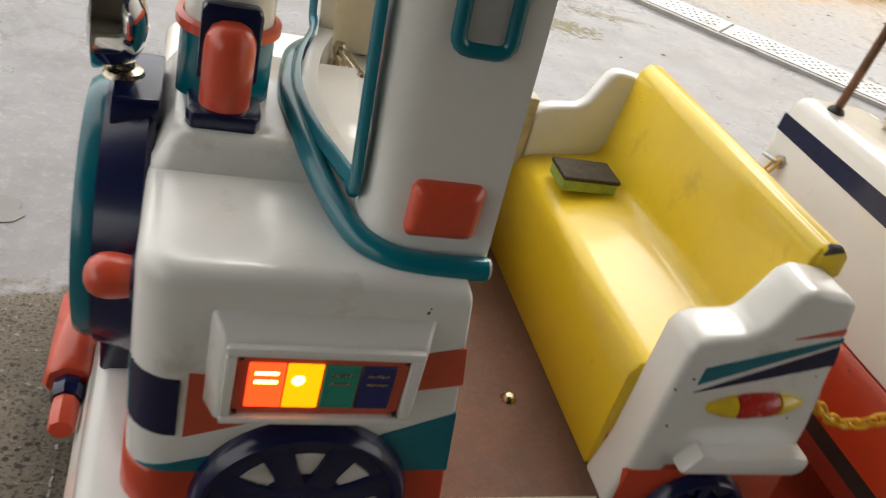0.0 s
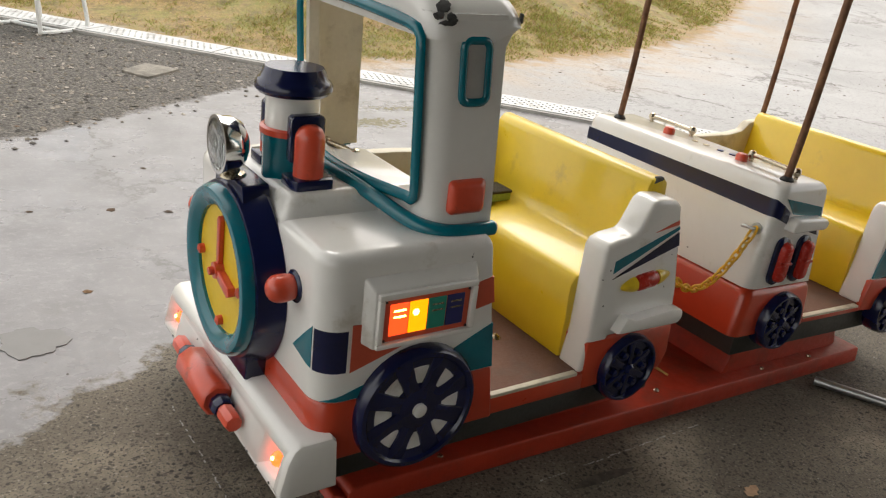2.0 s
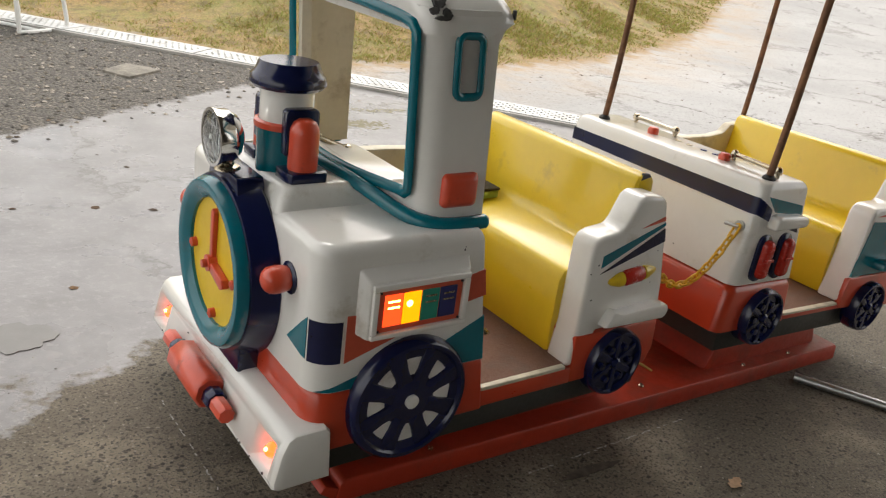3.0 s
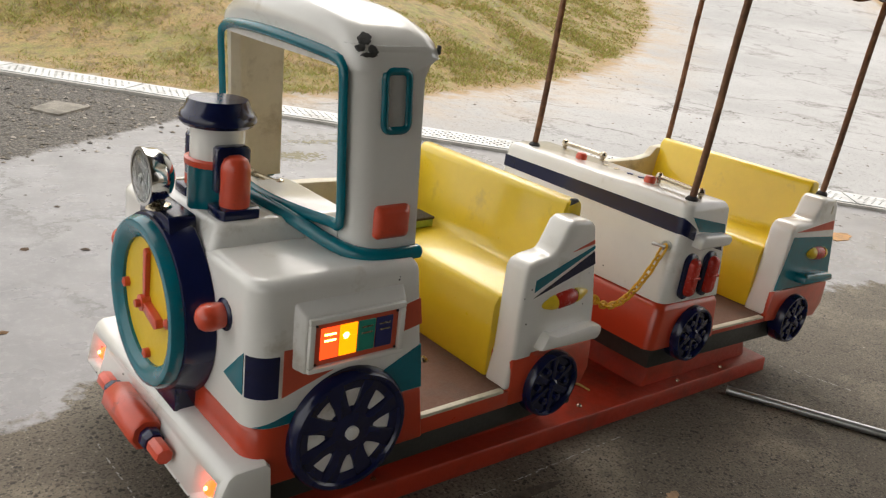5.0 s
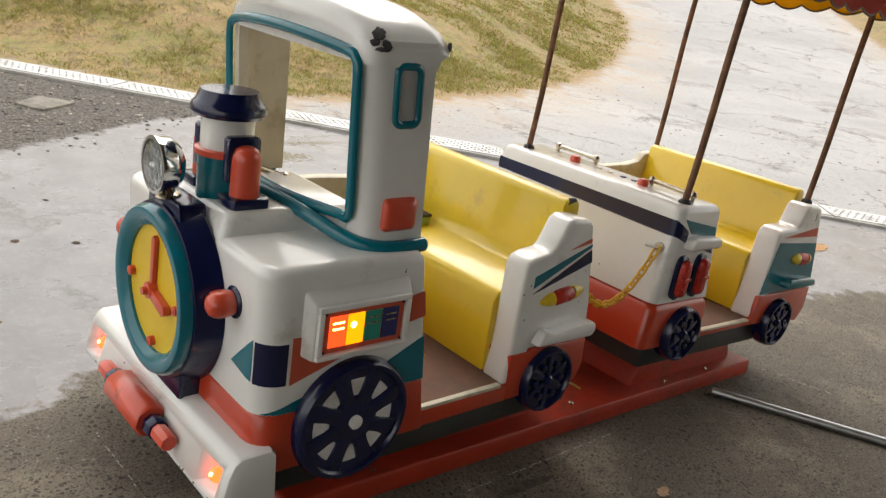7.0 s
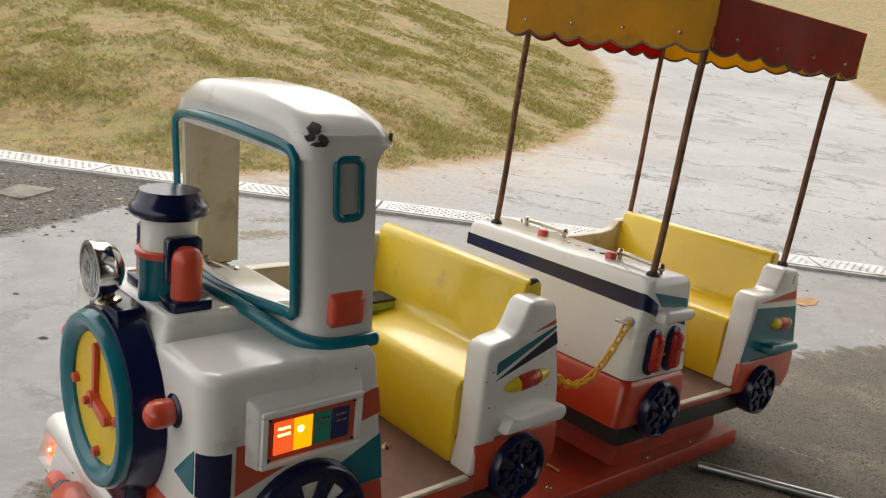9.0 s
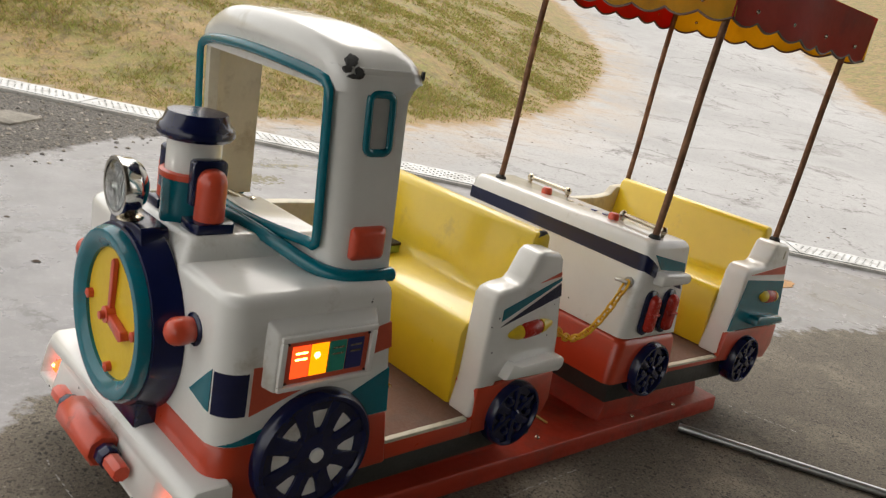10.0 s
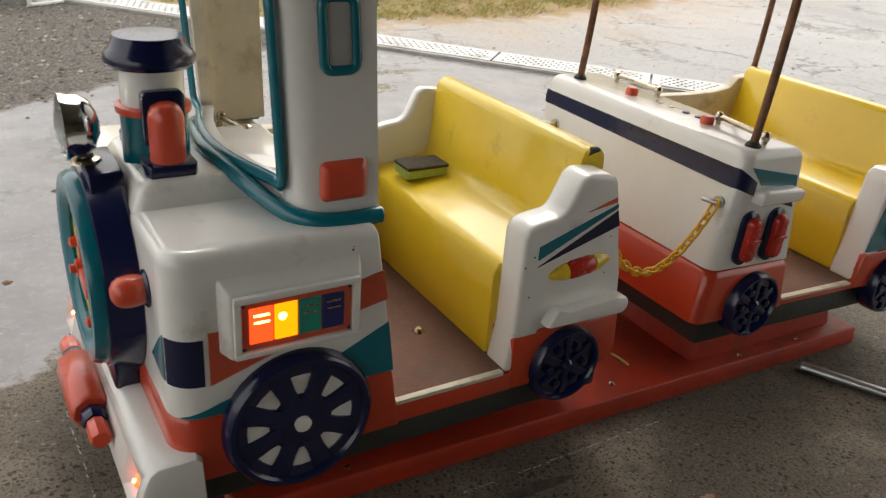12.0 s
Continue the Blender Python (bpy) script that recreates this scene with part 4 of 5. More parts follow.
def bar_piece(y0, y1, r, flat=1.0):
    rings = []
    for y, k in ((y0, 0.86), (y0 + 0.006, 1.0), (y1 - 0.006, 1.0), (y1, 0.86)):
        c = on_bumper(y, 0.166, 0.022)
        ring = []
        for i in range(8):
            a = 2 * math.pi * (i + 0.5) / 8
            ring.append(c + Vector((-0.974, 0, 0.227)) * (r * k * math.cos(a)) + Vector((0.227, 0, 0.974)) * (r * k * flat * math.sin(a)))
        rings.append(ring)
    return loft(rings)


BY = CY + 0.012
bar = part("bumper_bar", bar_piece(BY - 0.088, BY + 0.088, 0.037), RED, loco, "red moulded bar with navy collars", 50)
for s in (-1, 1):
    a, b = BY + s * 0.088, BY + s * 0.122
    part("collar", bar_piece(min(a, b), max(a, b), 0.023), NAVY, bar)
    a, b = BY + s * 0.122, BY + s * 0.175
    part("bar_end", bar_piece(min(a, b), max(a, b), 0.0185), RED, bar)

# cab: near and far sides, windscreen surround, roof
CB, CT = 0.585, 0.952


def cab_side_y(z):
    return 0.047 + (z - 0.58) * 0.028


def cab_x(z, x0):
    return x0 - (z - 0.58) * 0.06


def cab_wall(sign):
    """One side of the cab: a wall with rounded front corner, thick, open to the rear."""
    rings = []
    for z in np.linspace(0.582, 0.97, 9):
        y = cab_side_y(z)
        xf, xr = cab_x(z, 0.020), 0.162 - (z - 0.58) * 0.035
        pts = [(xr, y), (xf + 0.045, y), (xf + 0.026, y + 0.006), (xf + 0.010, y + 0.02), (xf + 0.001, y + 0.04), (xf, y + 0.058),
               (xf + 0.022, y + 0.06), (xf + 0.026, y + 0.045), (xf + 0.04, y + 0.03), (xf + 0.06, y + 0.024), (xr, y + 0.02)]
        if sign > 0:
            pts = [(x, 2 * CY - yy) for x, yy in pts]
        rings.append([(x, yy, z) for x, yy in pts])
    return loft(rings)


cab = part("cab_wall", cab_wall(-1), WHITE, loco)
cab_far = part("cab_wall", cab_wall(1), CREAM, loco, "cream unpainted far cab wall")
# sill and header of the windscreen, bowed forward


def bow(y):
    t = (y - CY) / 0.21
    return -0.042 * (1 - min(1, t * t))


def arch(y):
    return 0.018 * max(0.0, 1 - ((y - CY) / 0.24) ** 2)


ys = list(np.linspace(0.106, 2 * CY - 0.106, 17))
part("screen_sill", loft([[(cab_x(0.60, 0.020) + bow(y), y, 0.578), (cab_x(0.64, 0.020) + bow(y), y, 0.630), (cab_x(0.64, 0.042) + bow(y), y, 0.630), (cab_x(0.60, 0.042) + bow(y), y, 0.578)] for y in ys]), WHITE, loco)
part("screen_header", loft([[(-0.001 + bow(y) * 0.6, y, 0.930 + arch(y)), (0.0 + bow(y) * 0.6, y, 0.945 + arch(y)), (0.026 + bow(y) * 0.6, y, 0.945 + arch(y)), (0.024 + bow(y) * 0.6, y, 0.930 + arch(y))] for y in ys]), WHITE, loco)


def roof_ring(x, grow, drop):
    pts = []
    n = 22
    for i in range(n + 1):
        t = -1 + 2 * i / n
        half = 0.2795 + grow
        y = CY + half * math.copysign(abs(math.sin(t * math.pi / 2)) ** 0.9, t)
        q = (y - CY) / half
        z = 0.950 + (0.080 - drop) * max(0.0, 1 - abs(q) ** 3.2) ** 0.62
        pts.append((x, y, z))
    low = 0.925 + 0.026 * smoothstep(0.115, 0.18, x)
    pts += [(x, y, low) for y in (CY + 0.282 + grow, CY - 0.282 - grow)]
    k = smoothstep(-0.07, -0.01, -x)
    return [(xx + 0.6 * k * bow(y), y, z) for xx, y, z in pts]


part("roof", loft([roof_ring(-0.006, -0.05, 0.046), roof_ring(-0.0045, -0.036, 0.032), roof_ring(0.0005, -0.022, 0.018), roof_ring(0.010, -0.012, 0.007), roof_ring(0.022, -0.004, 0.002), roof_ring(0.036, 0.0005, 0.0), roof_ring(0.10, 0.0005, -0.004), roof_ring(0.128, 0.001, -0.003), roof_ring(0.15, 0.003, 0.0), roof_ring(0.175, 0.002, 0.012), roof_ring(0.182, -0.008, 0.032)]), WHITE, loco, "", 62)
part("rear_fillet", prism([(0.1505, 0.885), (0.153, 0.915), (0.162, 0.936), (0.180, 0.952), (0.13, 0.956), (0.12, 0.885)], cab_side_y(0.93) + 0.0008, cab_side_y(0.93) + 0.02, 0.002), WHITE, loco)


def roof_corner_skin(u, z):
    """A place on the near eave of the roof and the way it faces."""
    def at(zz):
        if zz <= 0.952:
            return cab_side_y(zz) - 0.001
        q = max(0.0, 1 - ((zz - 0.952) / 0.086) ** (1 / 0.62)) ** (1 / 3.2)
        return CY - 0.280 * q
    y, y2 = at(z), at(z + 0.001)
    return Vector((u, y + 0.006 * smoothstep(0.0, 0.02, -u), z)), Vector((0, -0.001, y2 - y)).normalized()


def flake(cx, cz, rx, rz, seed):
    """An irregular flake of missing paint on the roof's eave."""
    rnd = random.Random(seed)
    n = 22
    ph = [rnd.uniform(0, 6.28) for _ in range(4)]
    bm = bmesh.new()
    rings = []
    for f, proud in ((0.5, 0.0022), (0.97, 0.0018), (1.0, -0.003)):
        ring = []
        for k in range(n):
            t = 2 * math.pi * k / n
            r = f * (0.78 + 0.16 * math.sin(2 * t + ph[0]) + 0.07 * math.sin(5 * t + ph[1]) + 0.09 * math.sin(9 * t + ph[2]) + rnd.uniform(-0.05, 0.05))
            p, nr = roof_corner_skin(cx + rx * r * math.cos(t), cz + rz * r * math.sin(t))
            ring.append(bm.verts.new(p + nr * proud))
        rings.append(ring)
    bm.faces.new(rings[0])
    for a, b in zip(rings, rings[1:]):
        for k in range(n):
            bm.faces.new((a[k], b[k], b[(k + 1) % n], a[(k + 1) % n]))
    bmesh.ops.recalc_face_normals(bm, faces=bm.faces)
    return bm


for cx, cz, rx, rz, seed in ((0.020, 0.980, 0.018, 0.011, 2), (0.032, 0.962, 0.013, 0.009, 5), (0.006, 0.966, 0.010, 0.009, 8), (0.022, 0.9545, 0.017, 0.006, 3)):
    part("worn_patch", flake(cx, cz, rx, rz, seed), CHIP, loco, "dark worn patch on the roof corner")
part("roof_edge_chip", box(0.1755, 0.1815, 0.056, 0.064, 0.957, 0.974, 0.002), CHIP, loco)

# teal mouldings
def screen_point(y, z):
    k = (z - 0.63) / 0.3
    return Vector((cab_x(z, 0.014) + bow(y) * (1 - 0.4 * k), y, z))


yn, yf = 0.087, 2 * CY - 0.081
loop = [screen_point(yn + 0.012, 0.629)] + [screen_point(y, 0.629) for y in np.linspace(yn + 0.03, yf - 0.03, 12)] + [screen_point(yf - 0.008, 0.632), screen_point(yf, 0.643)]
loop += [screen_point(yf, z) for z in np.linspace(0.70, 0.90, 5)] + [screen_point(yf - 0.004, 0.925), screen_point(yf - 0.02, 0.936)]
loop += [screen_point(y, 0.938 + 0.018 * (1 - ((y - CY) / 0.24) ** 2)) for y in np.linspace(yf - 0.04, yn + 0.04, 10)]
loop += [screen_point(yn + 0.014, 0.937), screen_point(yn + 0.002, 0.925)] + [screen_point(yn, z) for z in np.linspace(0.90, 0.66, 6)] + [screen_point(yn + 0.002, 0.637)]
part("windscreen_trim", flat_tube(loop, 0.022, 0.011, (-1, 0, 0.1)), TEAL, loco, "teal windscreen moulding")
strip = [(0.158, 0.033, 0.582), (0.12, 0.033, 0.581), (0.075, 0.037, 0.581), (0.045, 0.048, 0.583), (0.020, 0.071, 0.587), (0.001, 0.108, 0.595), (-0.015, 0.155, 0.606), (-0.027, 0.20, 0.615), (-0.036, 0.26, 0.620), (-0.042, CY, 0.622)]
strip = strip + [(x, 2 * CY - y, z) for x, y, z in strip[-2::-1]]
part("cab_base_trim", tube(smooth_path(strip, 4), 0.0145, 12), TEAL, loco, "teal moulding round the cab base")
part("trim_end", lathe([(0.0, 0.0), (0.012, 0.0), (0.0115, 0.005), (0.0, 0.008)], (0.157, 0.033, 0.583), "x", 10), CREAM, loco)

# blind side window and red reflector


def cab_skin(u, z):
    return Vector((u, cab_side_y(z), z)), Vector((0, -1, 0.085)).normalized()


def rr_loop(x0, x1, z0, z1, r):
    return [(x, z) for x, z in rrect(x0, x1, z0, z1, r, 4)]


win = [cab_skin(x - (z - 0.87) * 0.05, z)[0] for x, z in rr_loop(0.064, 0.117, 0.819, 0.927, 0.014)]
w1 = part("side_window", flat_tube(win, 0.017, 0.010, (0, -1, 0.085)), TEAL, loco, "blind side window with teal moulding")
part("pane", decal([(0.066, 0.82), (0.062, 0.926), (0.113, 0.926), (0.118, 0.82)], cab_skin, 0.001), mat("grey_window_panel", (0.4, 0.4, 0.38), 0.5, var=0.06, scale=20), w1)
rf = [[(x, cab_side_y(z) - d, z) for x, z in rrect(0.058 + i, 0.137 - i, 0.613 + i, 0.678 - i, 0.010, 4)] for i, d in ((0.0, -0.003), (0.0, 0.006), (0.006, 0.014), (0.012, 0.0165))]
part("side_reflector", loft(rf), RED, loco, "raised red side reflector")

# inside the cab: dash block with grab handles and a sticker
part("dash", loft([[(x, y, z) for x, y in rrect(0.0, 0.088 - i, 0.378 + i, 0.618 - i, 0.012)] for z, i in ((0.40, 0.0), (0.575, 0.0), (0.582, 0.004), (0.584, 0.01))]), CREAM, loco)
part("dash_shelf", box(-0.02, 0.055, 0.10, 0.379, 0.40, 0.552, 0.006), CREAM, loco)
grab_handle(loco, 0.048, 0.535, 0.434, 0.583, 0.022)
grab_handle(loco, 0.060, 0.250, 0.125, 0.551, -0.005)
stk = part("sticker", box(0.005, 0.06, 0.27, 0.345, 0.5515, 0.5528), DECAL_RED, loco, "small printed sticker on the dash")
for i in range(4):
    part("print_bar", box(0.010 + i * 0.012, 0.016 + i * 0.012, 0.275, 0.34, 0.5525, 0.5535), (TEAL, YELLOW, WHITE, NAVY)[i], stk)

# ---- the wagon ----
wagon = thing("train_wagon", (1.36, CY, 0.13), "white toy train wagon with yellow seat and canopy on rusty poles", "train ride")
WN, WF = -0.015, 0.675


def wagon_front(u, z):
    """Near side (u = x), round the front corner and across the front."""
    r = 0.028
    xf = 0.933 + (z - 0.352) * 0.085
    if u >= xf + r:
        return (u, WN, z), (0, -1, 0)
    a = (xf + r - u) / r
    if a <= math.pi / 2:
        return (xf + r - r * math.sin(a), WN + r - r * math.cos(a), z), (-math.sin(a), -math.cos(a), 0)
    return (xf, WN + r + (a - math.pi / 2) * r, z), (-1, 0, 0)


def wagon_nose(z0, z1, grow, r0=0.028):
    """Front part of the wagon; its rear edge runs forward with height."""
    rings = []
    for z, i in ((z0, 0.0), (z1 - 0.02, 0.0), (z1 - 0.008, 0.004), (z1 - 0.002, 0.01), (z1, 0.018)):
        xf = 0.933 + (z - 0.352) * 0.085
        xr = 1.211 - (z - 0.249) * 0.2
        rings.append([(x, y, z) for x, y in rrect2(xf - grow + i, xr - i, WN - grow + i, WF + grow - i, r0, 0.012)])
    return loft(rings)


part("nose", wagon_nose(0.352, 0.622, 0.0), WHITE, wagon)
part("nose_band", wagon_nose(0.222, 0.3515, 0.003), ORANGE, wagon, "orange-red lower band")
part("skirt", box(0.965, 1.79, 0.005, 0.655, 0.152, 0.2235, 0.006), GREY, wagon, "dark grey skirt under the wagon")
part("sill", box(1.19, 1.50, WN, 0.66, 0.2225, 0.238, 0.003), ORANGE, wagon)
part("sill_edge", box(1.212, 1.478, WN - 0.002, 0.0, 0.236, 0.2435, 0.002), CREAM, wagon, "chipped cream edge of the floor")
part("floor_mat", box(1.18, 1.52, -0.003, 0.64, 0.2365, 0.2425, 0.001, 1), MAT_BROWN, wagon, "brown ribbed floor mat")
arm = [(1.560, 0.239), (1.488, 0.239), (1.503, 0.322), (1.514, 0.500), (1.522, 0.520), (1.540, 0.530), (1.618, 0.532), (1.634, 0.545), (1.652, 0.594), (1.668, 0.607), (1.732, 0.601), (1.750, 0.588), (1.800, 0.42), (1.828, 0.322), (1.560, 0.322)]
part("side_panel", prism(arm, WN, 0.062, 0.012, 3), WHITE, wagon)
for y0, y1 in ((WN - 0.003, WN + 0.02), (0.655, WF + 0.003)):
    part("rear_band", prism([(1.486, 0.2235), (1.502, 0.3215), (1.829, 0.3215), (1.832, 0.245), (1.80, 0.2)], y0, y1, 0.008), ORANGE, wagon, "orange-red lower band")
part("back_band", prism([(1.70, 0.2235), (1.70, 0.3215), (1.826, 0.3215), (1.829, 0.245), (1.80, 0.203)], 0.061, 0.646), ORANGE, wagon, "orange-red lower band")
part("back_panel", prism([(1.765, 0.32), (1.745, 0.592), (1.757, 0.592), (1.818, 0.32)], 0.066, 0.64, 0.01), WHITE, wagon)
bench(wagon, (1.494, 0.243), (1.506, 0.442), (1.672, 0.448), (1.704, 0.640), (1.748, 0.61), 0.058, 0.645, 0.33)
part("far_wall", prism([(1.09, 0.242), (1.09, 0.618), (1.16, 0.613), (1.19, 0.572), (1.30, 0.556), (1.46, 0.556), (1.58, 0.562), (1.645, 0.574), (1.672, 0.603), (1.72, 0.609), (1.748, 0.598), (1.818, 0.3225), (1.49, 0.3225), (1.49, 0.242)], 0.640, WF - 0.001, 0.006), CREAM, wagon, "cream unpainted inner wall")
# painted fields
part("navy_band", decal([(0.285, 0.547), (0.285, 0.581), (0.955, 0.583), (1.004, 0.553), (1.004, 0.522), (0.955, 0.540)], wagon_front), NAVY, wagon, "navy stripe across the nose")


def wagon_near(u, z):
    return (u, WN, z), (0, -1, 0)


part("teal_flash", decal([(0.978, 0.588), (1.132, 0.560), (1.139, 0.534), (1.02, 0.546)], wagon_near), TEAL, wagon)
part("navy_flash", decal([(1.06, 0.507), (1.140, 0.498), (1.146, 0.484)], wagon_near), NAVY, wagon)
part("side_fin", prism([(1.0, 0.506), (1.004, 0.535), (1.016, 0.542), (1.13, 0.538), (1.142, 0.526), (1.134, 0.509)], -0.045, 0.02, 0.008, 3), WHITE, wagon)
for x in (1.012, 1.098):
    bk = part("reflector_base", loft([[(xx, WN - d, zz) for xx, zz in rrect(x - 0.026 + i, x + 0.026 - i, 0.362 + i, 0.488 - i, 0.025 - i)] for i, d in ((0.0, -0.003), (0.0, 0.007), (0.004, 0.010))]), NAVY, wagon, "navy pad with a red oval reflector")
    part("reflector", loft([[(xx + 0.004, WN - d, zz - 0.002) for xx, zz in rrect(x - 0.019 + i, x + 0.019 - i, 0.374 + i, 0.479 - i, 0.0185 - i)] for i, d in ((0.0, 0.008), (0.001, 0.020), (0.006, 0.026), (0.012, 0.028))]), DEEP_RED, bk)
    part("buckle", box(x - 0.015, x + 0.023, WN - 0.0295, WN - 0.020, 0.421, 0.429, 0.002, 1), DEEP_RED, bk)
part("teal_field", decal([(1.502, 0.3235), (1.530, 0.492), (1.774, 0.478), (1.822, 0.3235)], wagon_near), TEAL, wagon)
part("red_flash", decal([(1.54, 0.507), (1.752, 0.532), (1.762, 0.502)], wagon_near), DECAL_RED, wagon)
bullet_light(wagon, 1.695, 0.430, 0.13, WN - 0.004, radians(-3), 0.021)
part("side_ledge", prism([(1.60, 0.343), (1.605, 0.369), (1.625, 0.375), (1.765, 0.367), (1.782, 0.355), (1.776, 0.341)], -0.052, 0.02, 0.008, 2), TEAL, wagon)
wheel(wagon, 1.083, 0.2545, 0.080, -0.028, 0.014, 6, "small navy spoked wheel")
wheel(wagon, 1.628, 0.221, 0.080, -0.028, 0.014, 6, "small navy spoked wheel")
part("vent_slot", box(1.715, 1.727, WN - 0.002, WN + 0.01, 0.553, 0.583, 0.004), CREAM, wagon)
# dash top: handles and buttons
grab_handle(wagon, 1.10, 0.565, 0.41, 0.610)
grab_handle(wagon, 1.066, 0.175, 0.025, 0.611, -0.02)
for y in (0.44, 0.185):
    part("push_button", lathe([(0.016, 0.620), (0.016, 0.634), (0.012, 0.640), (0.0, 0.641)], (1.04, y, 0), "z", 16), RED, wagon, "red push button")
for y in (0.36, 0.32, 0.27, 0.23):
    part("small_button", lathe([(0.009, 0.621), (0.009, 0.6245), (0.0, 0.625)], (1.06, y, 0), "z", 12), (BRASS_STEEL, CELL_GREEN, DECAL_RED, CELL_BLUE)[int(y * 100) % 4], wagon)
# poles
POLES = [(1.005, 0.020, 0.620, -0.008, -0.032), (1.006, 0.604, 0.620, 0.014, -0.004), (1.720, 0.032, 0.602, 0.010, -0.022), (1.733, 0.646, 0.602, 0.030, 0.008)]
for x, y, z, dx, dy in POLES:
    pts = [(x + dx * i / 8 + 0.003 * math.sin(i * 0.9), y + dy * i / 8, z + (1.30 - z) * i / 8) for i in range(9)]
    pl = part("pole", tube(pts, 0.0092, 10), RUST, wagon, "rusty steel canopy pole")
    part("pole_foot", lathe([(0.017, z - 0.002), (0.017, z + 0.006), (0.012, z + 0.012), (0.009, z + 0.013)], (x, y, 0), "z", 14), BLACK, pl)


# canopy: four scalloped valances and a domed top
def valance(a, b, z_top, z_bot, scallops, out):
    a, b = Vector(a), Vector(b)
    n = scallops * 8
    o = Vector(out) * 0.004
    rings = []
    for i in range(n + 1):
        t = i / n
        p = a.lerp(b, t)
        wave = abs(math.sin(math.pi * scallops * t))
        wob = Vector(out) * (0.006 * math.sin(7 * t + a.x * 5) + 0.004 * math.sin(17 * t))
        lo = z_bot + 0.016 * (1 - wave) + 0.004 * math.sin(9 * t)
        rings.append([p + wob * 1.0 + Vector((0, 0, lo)), p + wob * 0.4 + Vector((0, 0, (lo + z_top) / 2)), p + Vector((0, 0, z_top)), p + o + Vector((0, 0, z_top)), p + wob * 0.4 + o + Vector((0, 0, (lo + z_top) / 2)), p + wob + o + Vector((0, 0, lo))])
    return loft(rings)


def piping(a, b, z_bot, scallops, out):
    a, b = Vector(a), Vector(b)
    n = scallops * 8
    pts = []
    for i in range(n + 1):
        t = i / n
        wob = Vector(out) * (0.006 * math.sin(7 * t + a.x * 5) + 0.004 * math.sin(17 * t) + 0.002)
        pts.append(a.lerp(b, t) + wob + Vector((0, 0, z_bot + 0.016 * (1 - abs(math.sin(math.pi * scallops * t))) + 0.004 * math.sin(9 * t))))
    return tube(pts, 0.0035, 6)


X0, X1, Y0, Y1, ZV, ZT = 0.982, 1.772, -0.032, 0.662, 1.183, 1.325
canopy = part("canopy", loft([[(x, y, z) for x, y in rrect(X0 + i, X1 - i, Y0 + i, Y1 - i, 0.03)] for z, i in ((ZT - 0.004, 0.002), (ZT + 0.003, 0.006), (ZT + 0.007, 0.02), (ZT + 0.009, 0.05))]), GOLD_VINYL, wagon, "yellow and red vinyl canopy with scalloped edge")
for a, b, n, out, m in (((X0, Y1, 0), (X0, Y0, 0), 7, (-1, 0, 0), GOLD_VINYL), ((X0, Y0, 0), (X1, Y0, 0), 7, (0, -1, 0), RED_VINYL), ((X1, Y0, 0), (X1, Y1, 0), 7, (1, 0, 0), GOLD_VINYL), ((X1, Y1, 0), (X0, Y1, 0), 7, (0, 1, 0), RED_VINYL)):
    v = part("valance", valance(a, b, ZT, ZV, n, out), m, canopy)
    part("piping", piping(a, b, ZV, n, out), mat("dark_piping", (0.12, 0.06, 0.03), 0.5, var=0.2), v)
    for i in range(4):
        p = Vector(a).lerp(Vector(b), 0.12 + 0.25 * i) + Vector(out) * 0.006
        sb = bmesh.new()
        bmesh.ops.create_uvsphere(sb, u_segments=8, v_segments=6, radius=0.006)
        bmesh.ops.translate(sb, verts=sb.verts, vec=p + Vector((0, 0, ZV + 0.045)))
        part("stud", sb, BRASS_STEEL, v)
for (ax, ay), (bx, by) in (((X0 + .01, Y0 + .02), (X1 - .02, Y0 + .02)), ((X0 + .01, Y1 - .02), (X1 - .02, Y1 - .02)), ((X0 + .01, Y0 + .02), (X0 + .01, Y1 - .02)), ((X1 - .02, Y0 + .02), (X1 - .02, Y1 - .02))):
    part("canopy_rail", tube([(ax, ay, 1.30), (bx, by, 1.30)], 0.008, 8), RUST, wagon)

# small dark chips where the paint has been knocked off
chip_rnd = random.Random(9)
for k in range(16):
    y = chip_rnd.uniform(0.0, 0.66)
    c = on_bumper(y, chip_rnd.choice([0.131, 0.133, 0.192]), 0.0005)
    r = chip_rnd.uniform(0.0012, 0.003)
    part("paint_chip", loft([[c + Vector((-0.974, 0, 0.227)) * d + Vector((0, r * math.cos(a) * chip_rnd.uniform(0.7, 1.4), 0)) + Vector((0.227, 0, 0.974)) * (r * math.sin(a)) for a in (0.3, 1.5, 2.6, 3.7, 5.1)] for d in (-0.001, 0.0008)]), CHIP, loco)
for k in range(22):
    x, z = chip_rnd.choice([(chip_rnd.uniform(0.44, 0.70), chip_rnd.uniform(0.31, 0.52)), (chip_rnd.uniform(-0.14, 0.16), chip_rnd.uniform(0.30, 0.57)), (chip_rnd.uniform(0.2, 0.44), 0.2175)])
    r = chip_rnd.uniform(0.0009, 0.0022)
    part("paint_chip", prism([(x + r * math.cos(a) * chip_rnd.uniform(0.7, 1.6), z + r * math.sin(a)) for a in (0.2, 1.4, 2.7, 3.9, 5.2)], YN - 0.0008, YN + 0.002), CHIP, loco)

# ---- loose things ----
# the cars stand a little tipped on their rocking mounts
LOCO_TILT, WAGON_TILT = radians(-1.5), radians(1.2)
loco.rotation_euler.y, wagon.rotation_euler.y = LOCO_TILT, WAGON_TILT


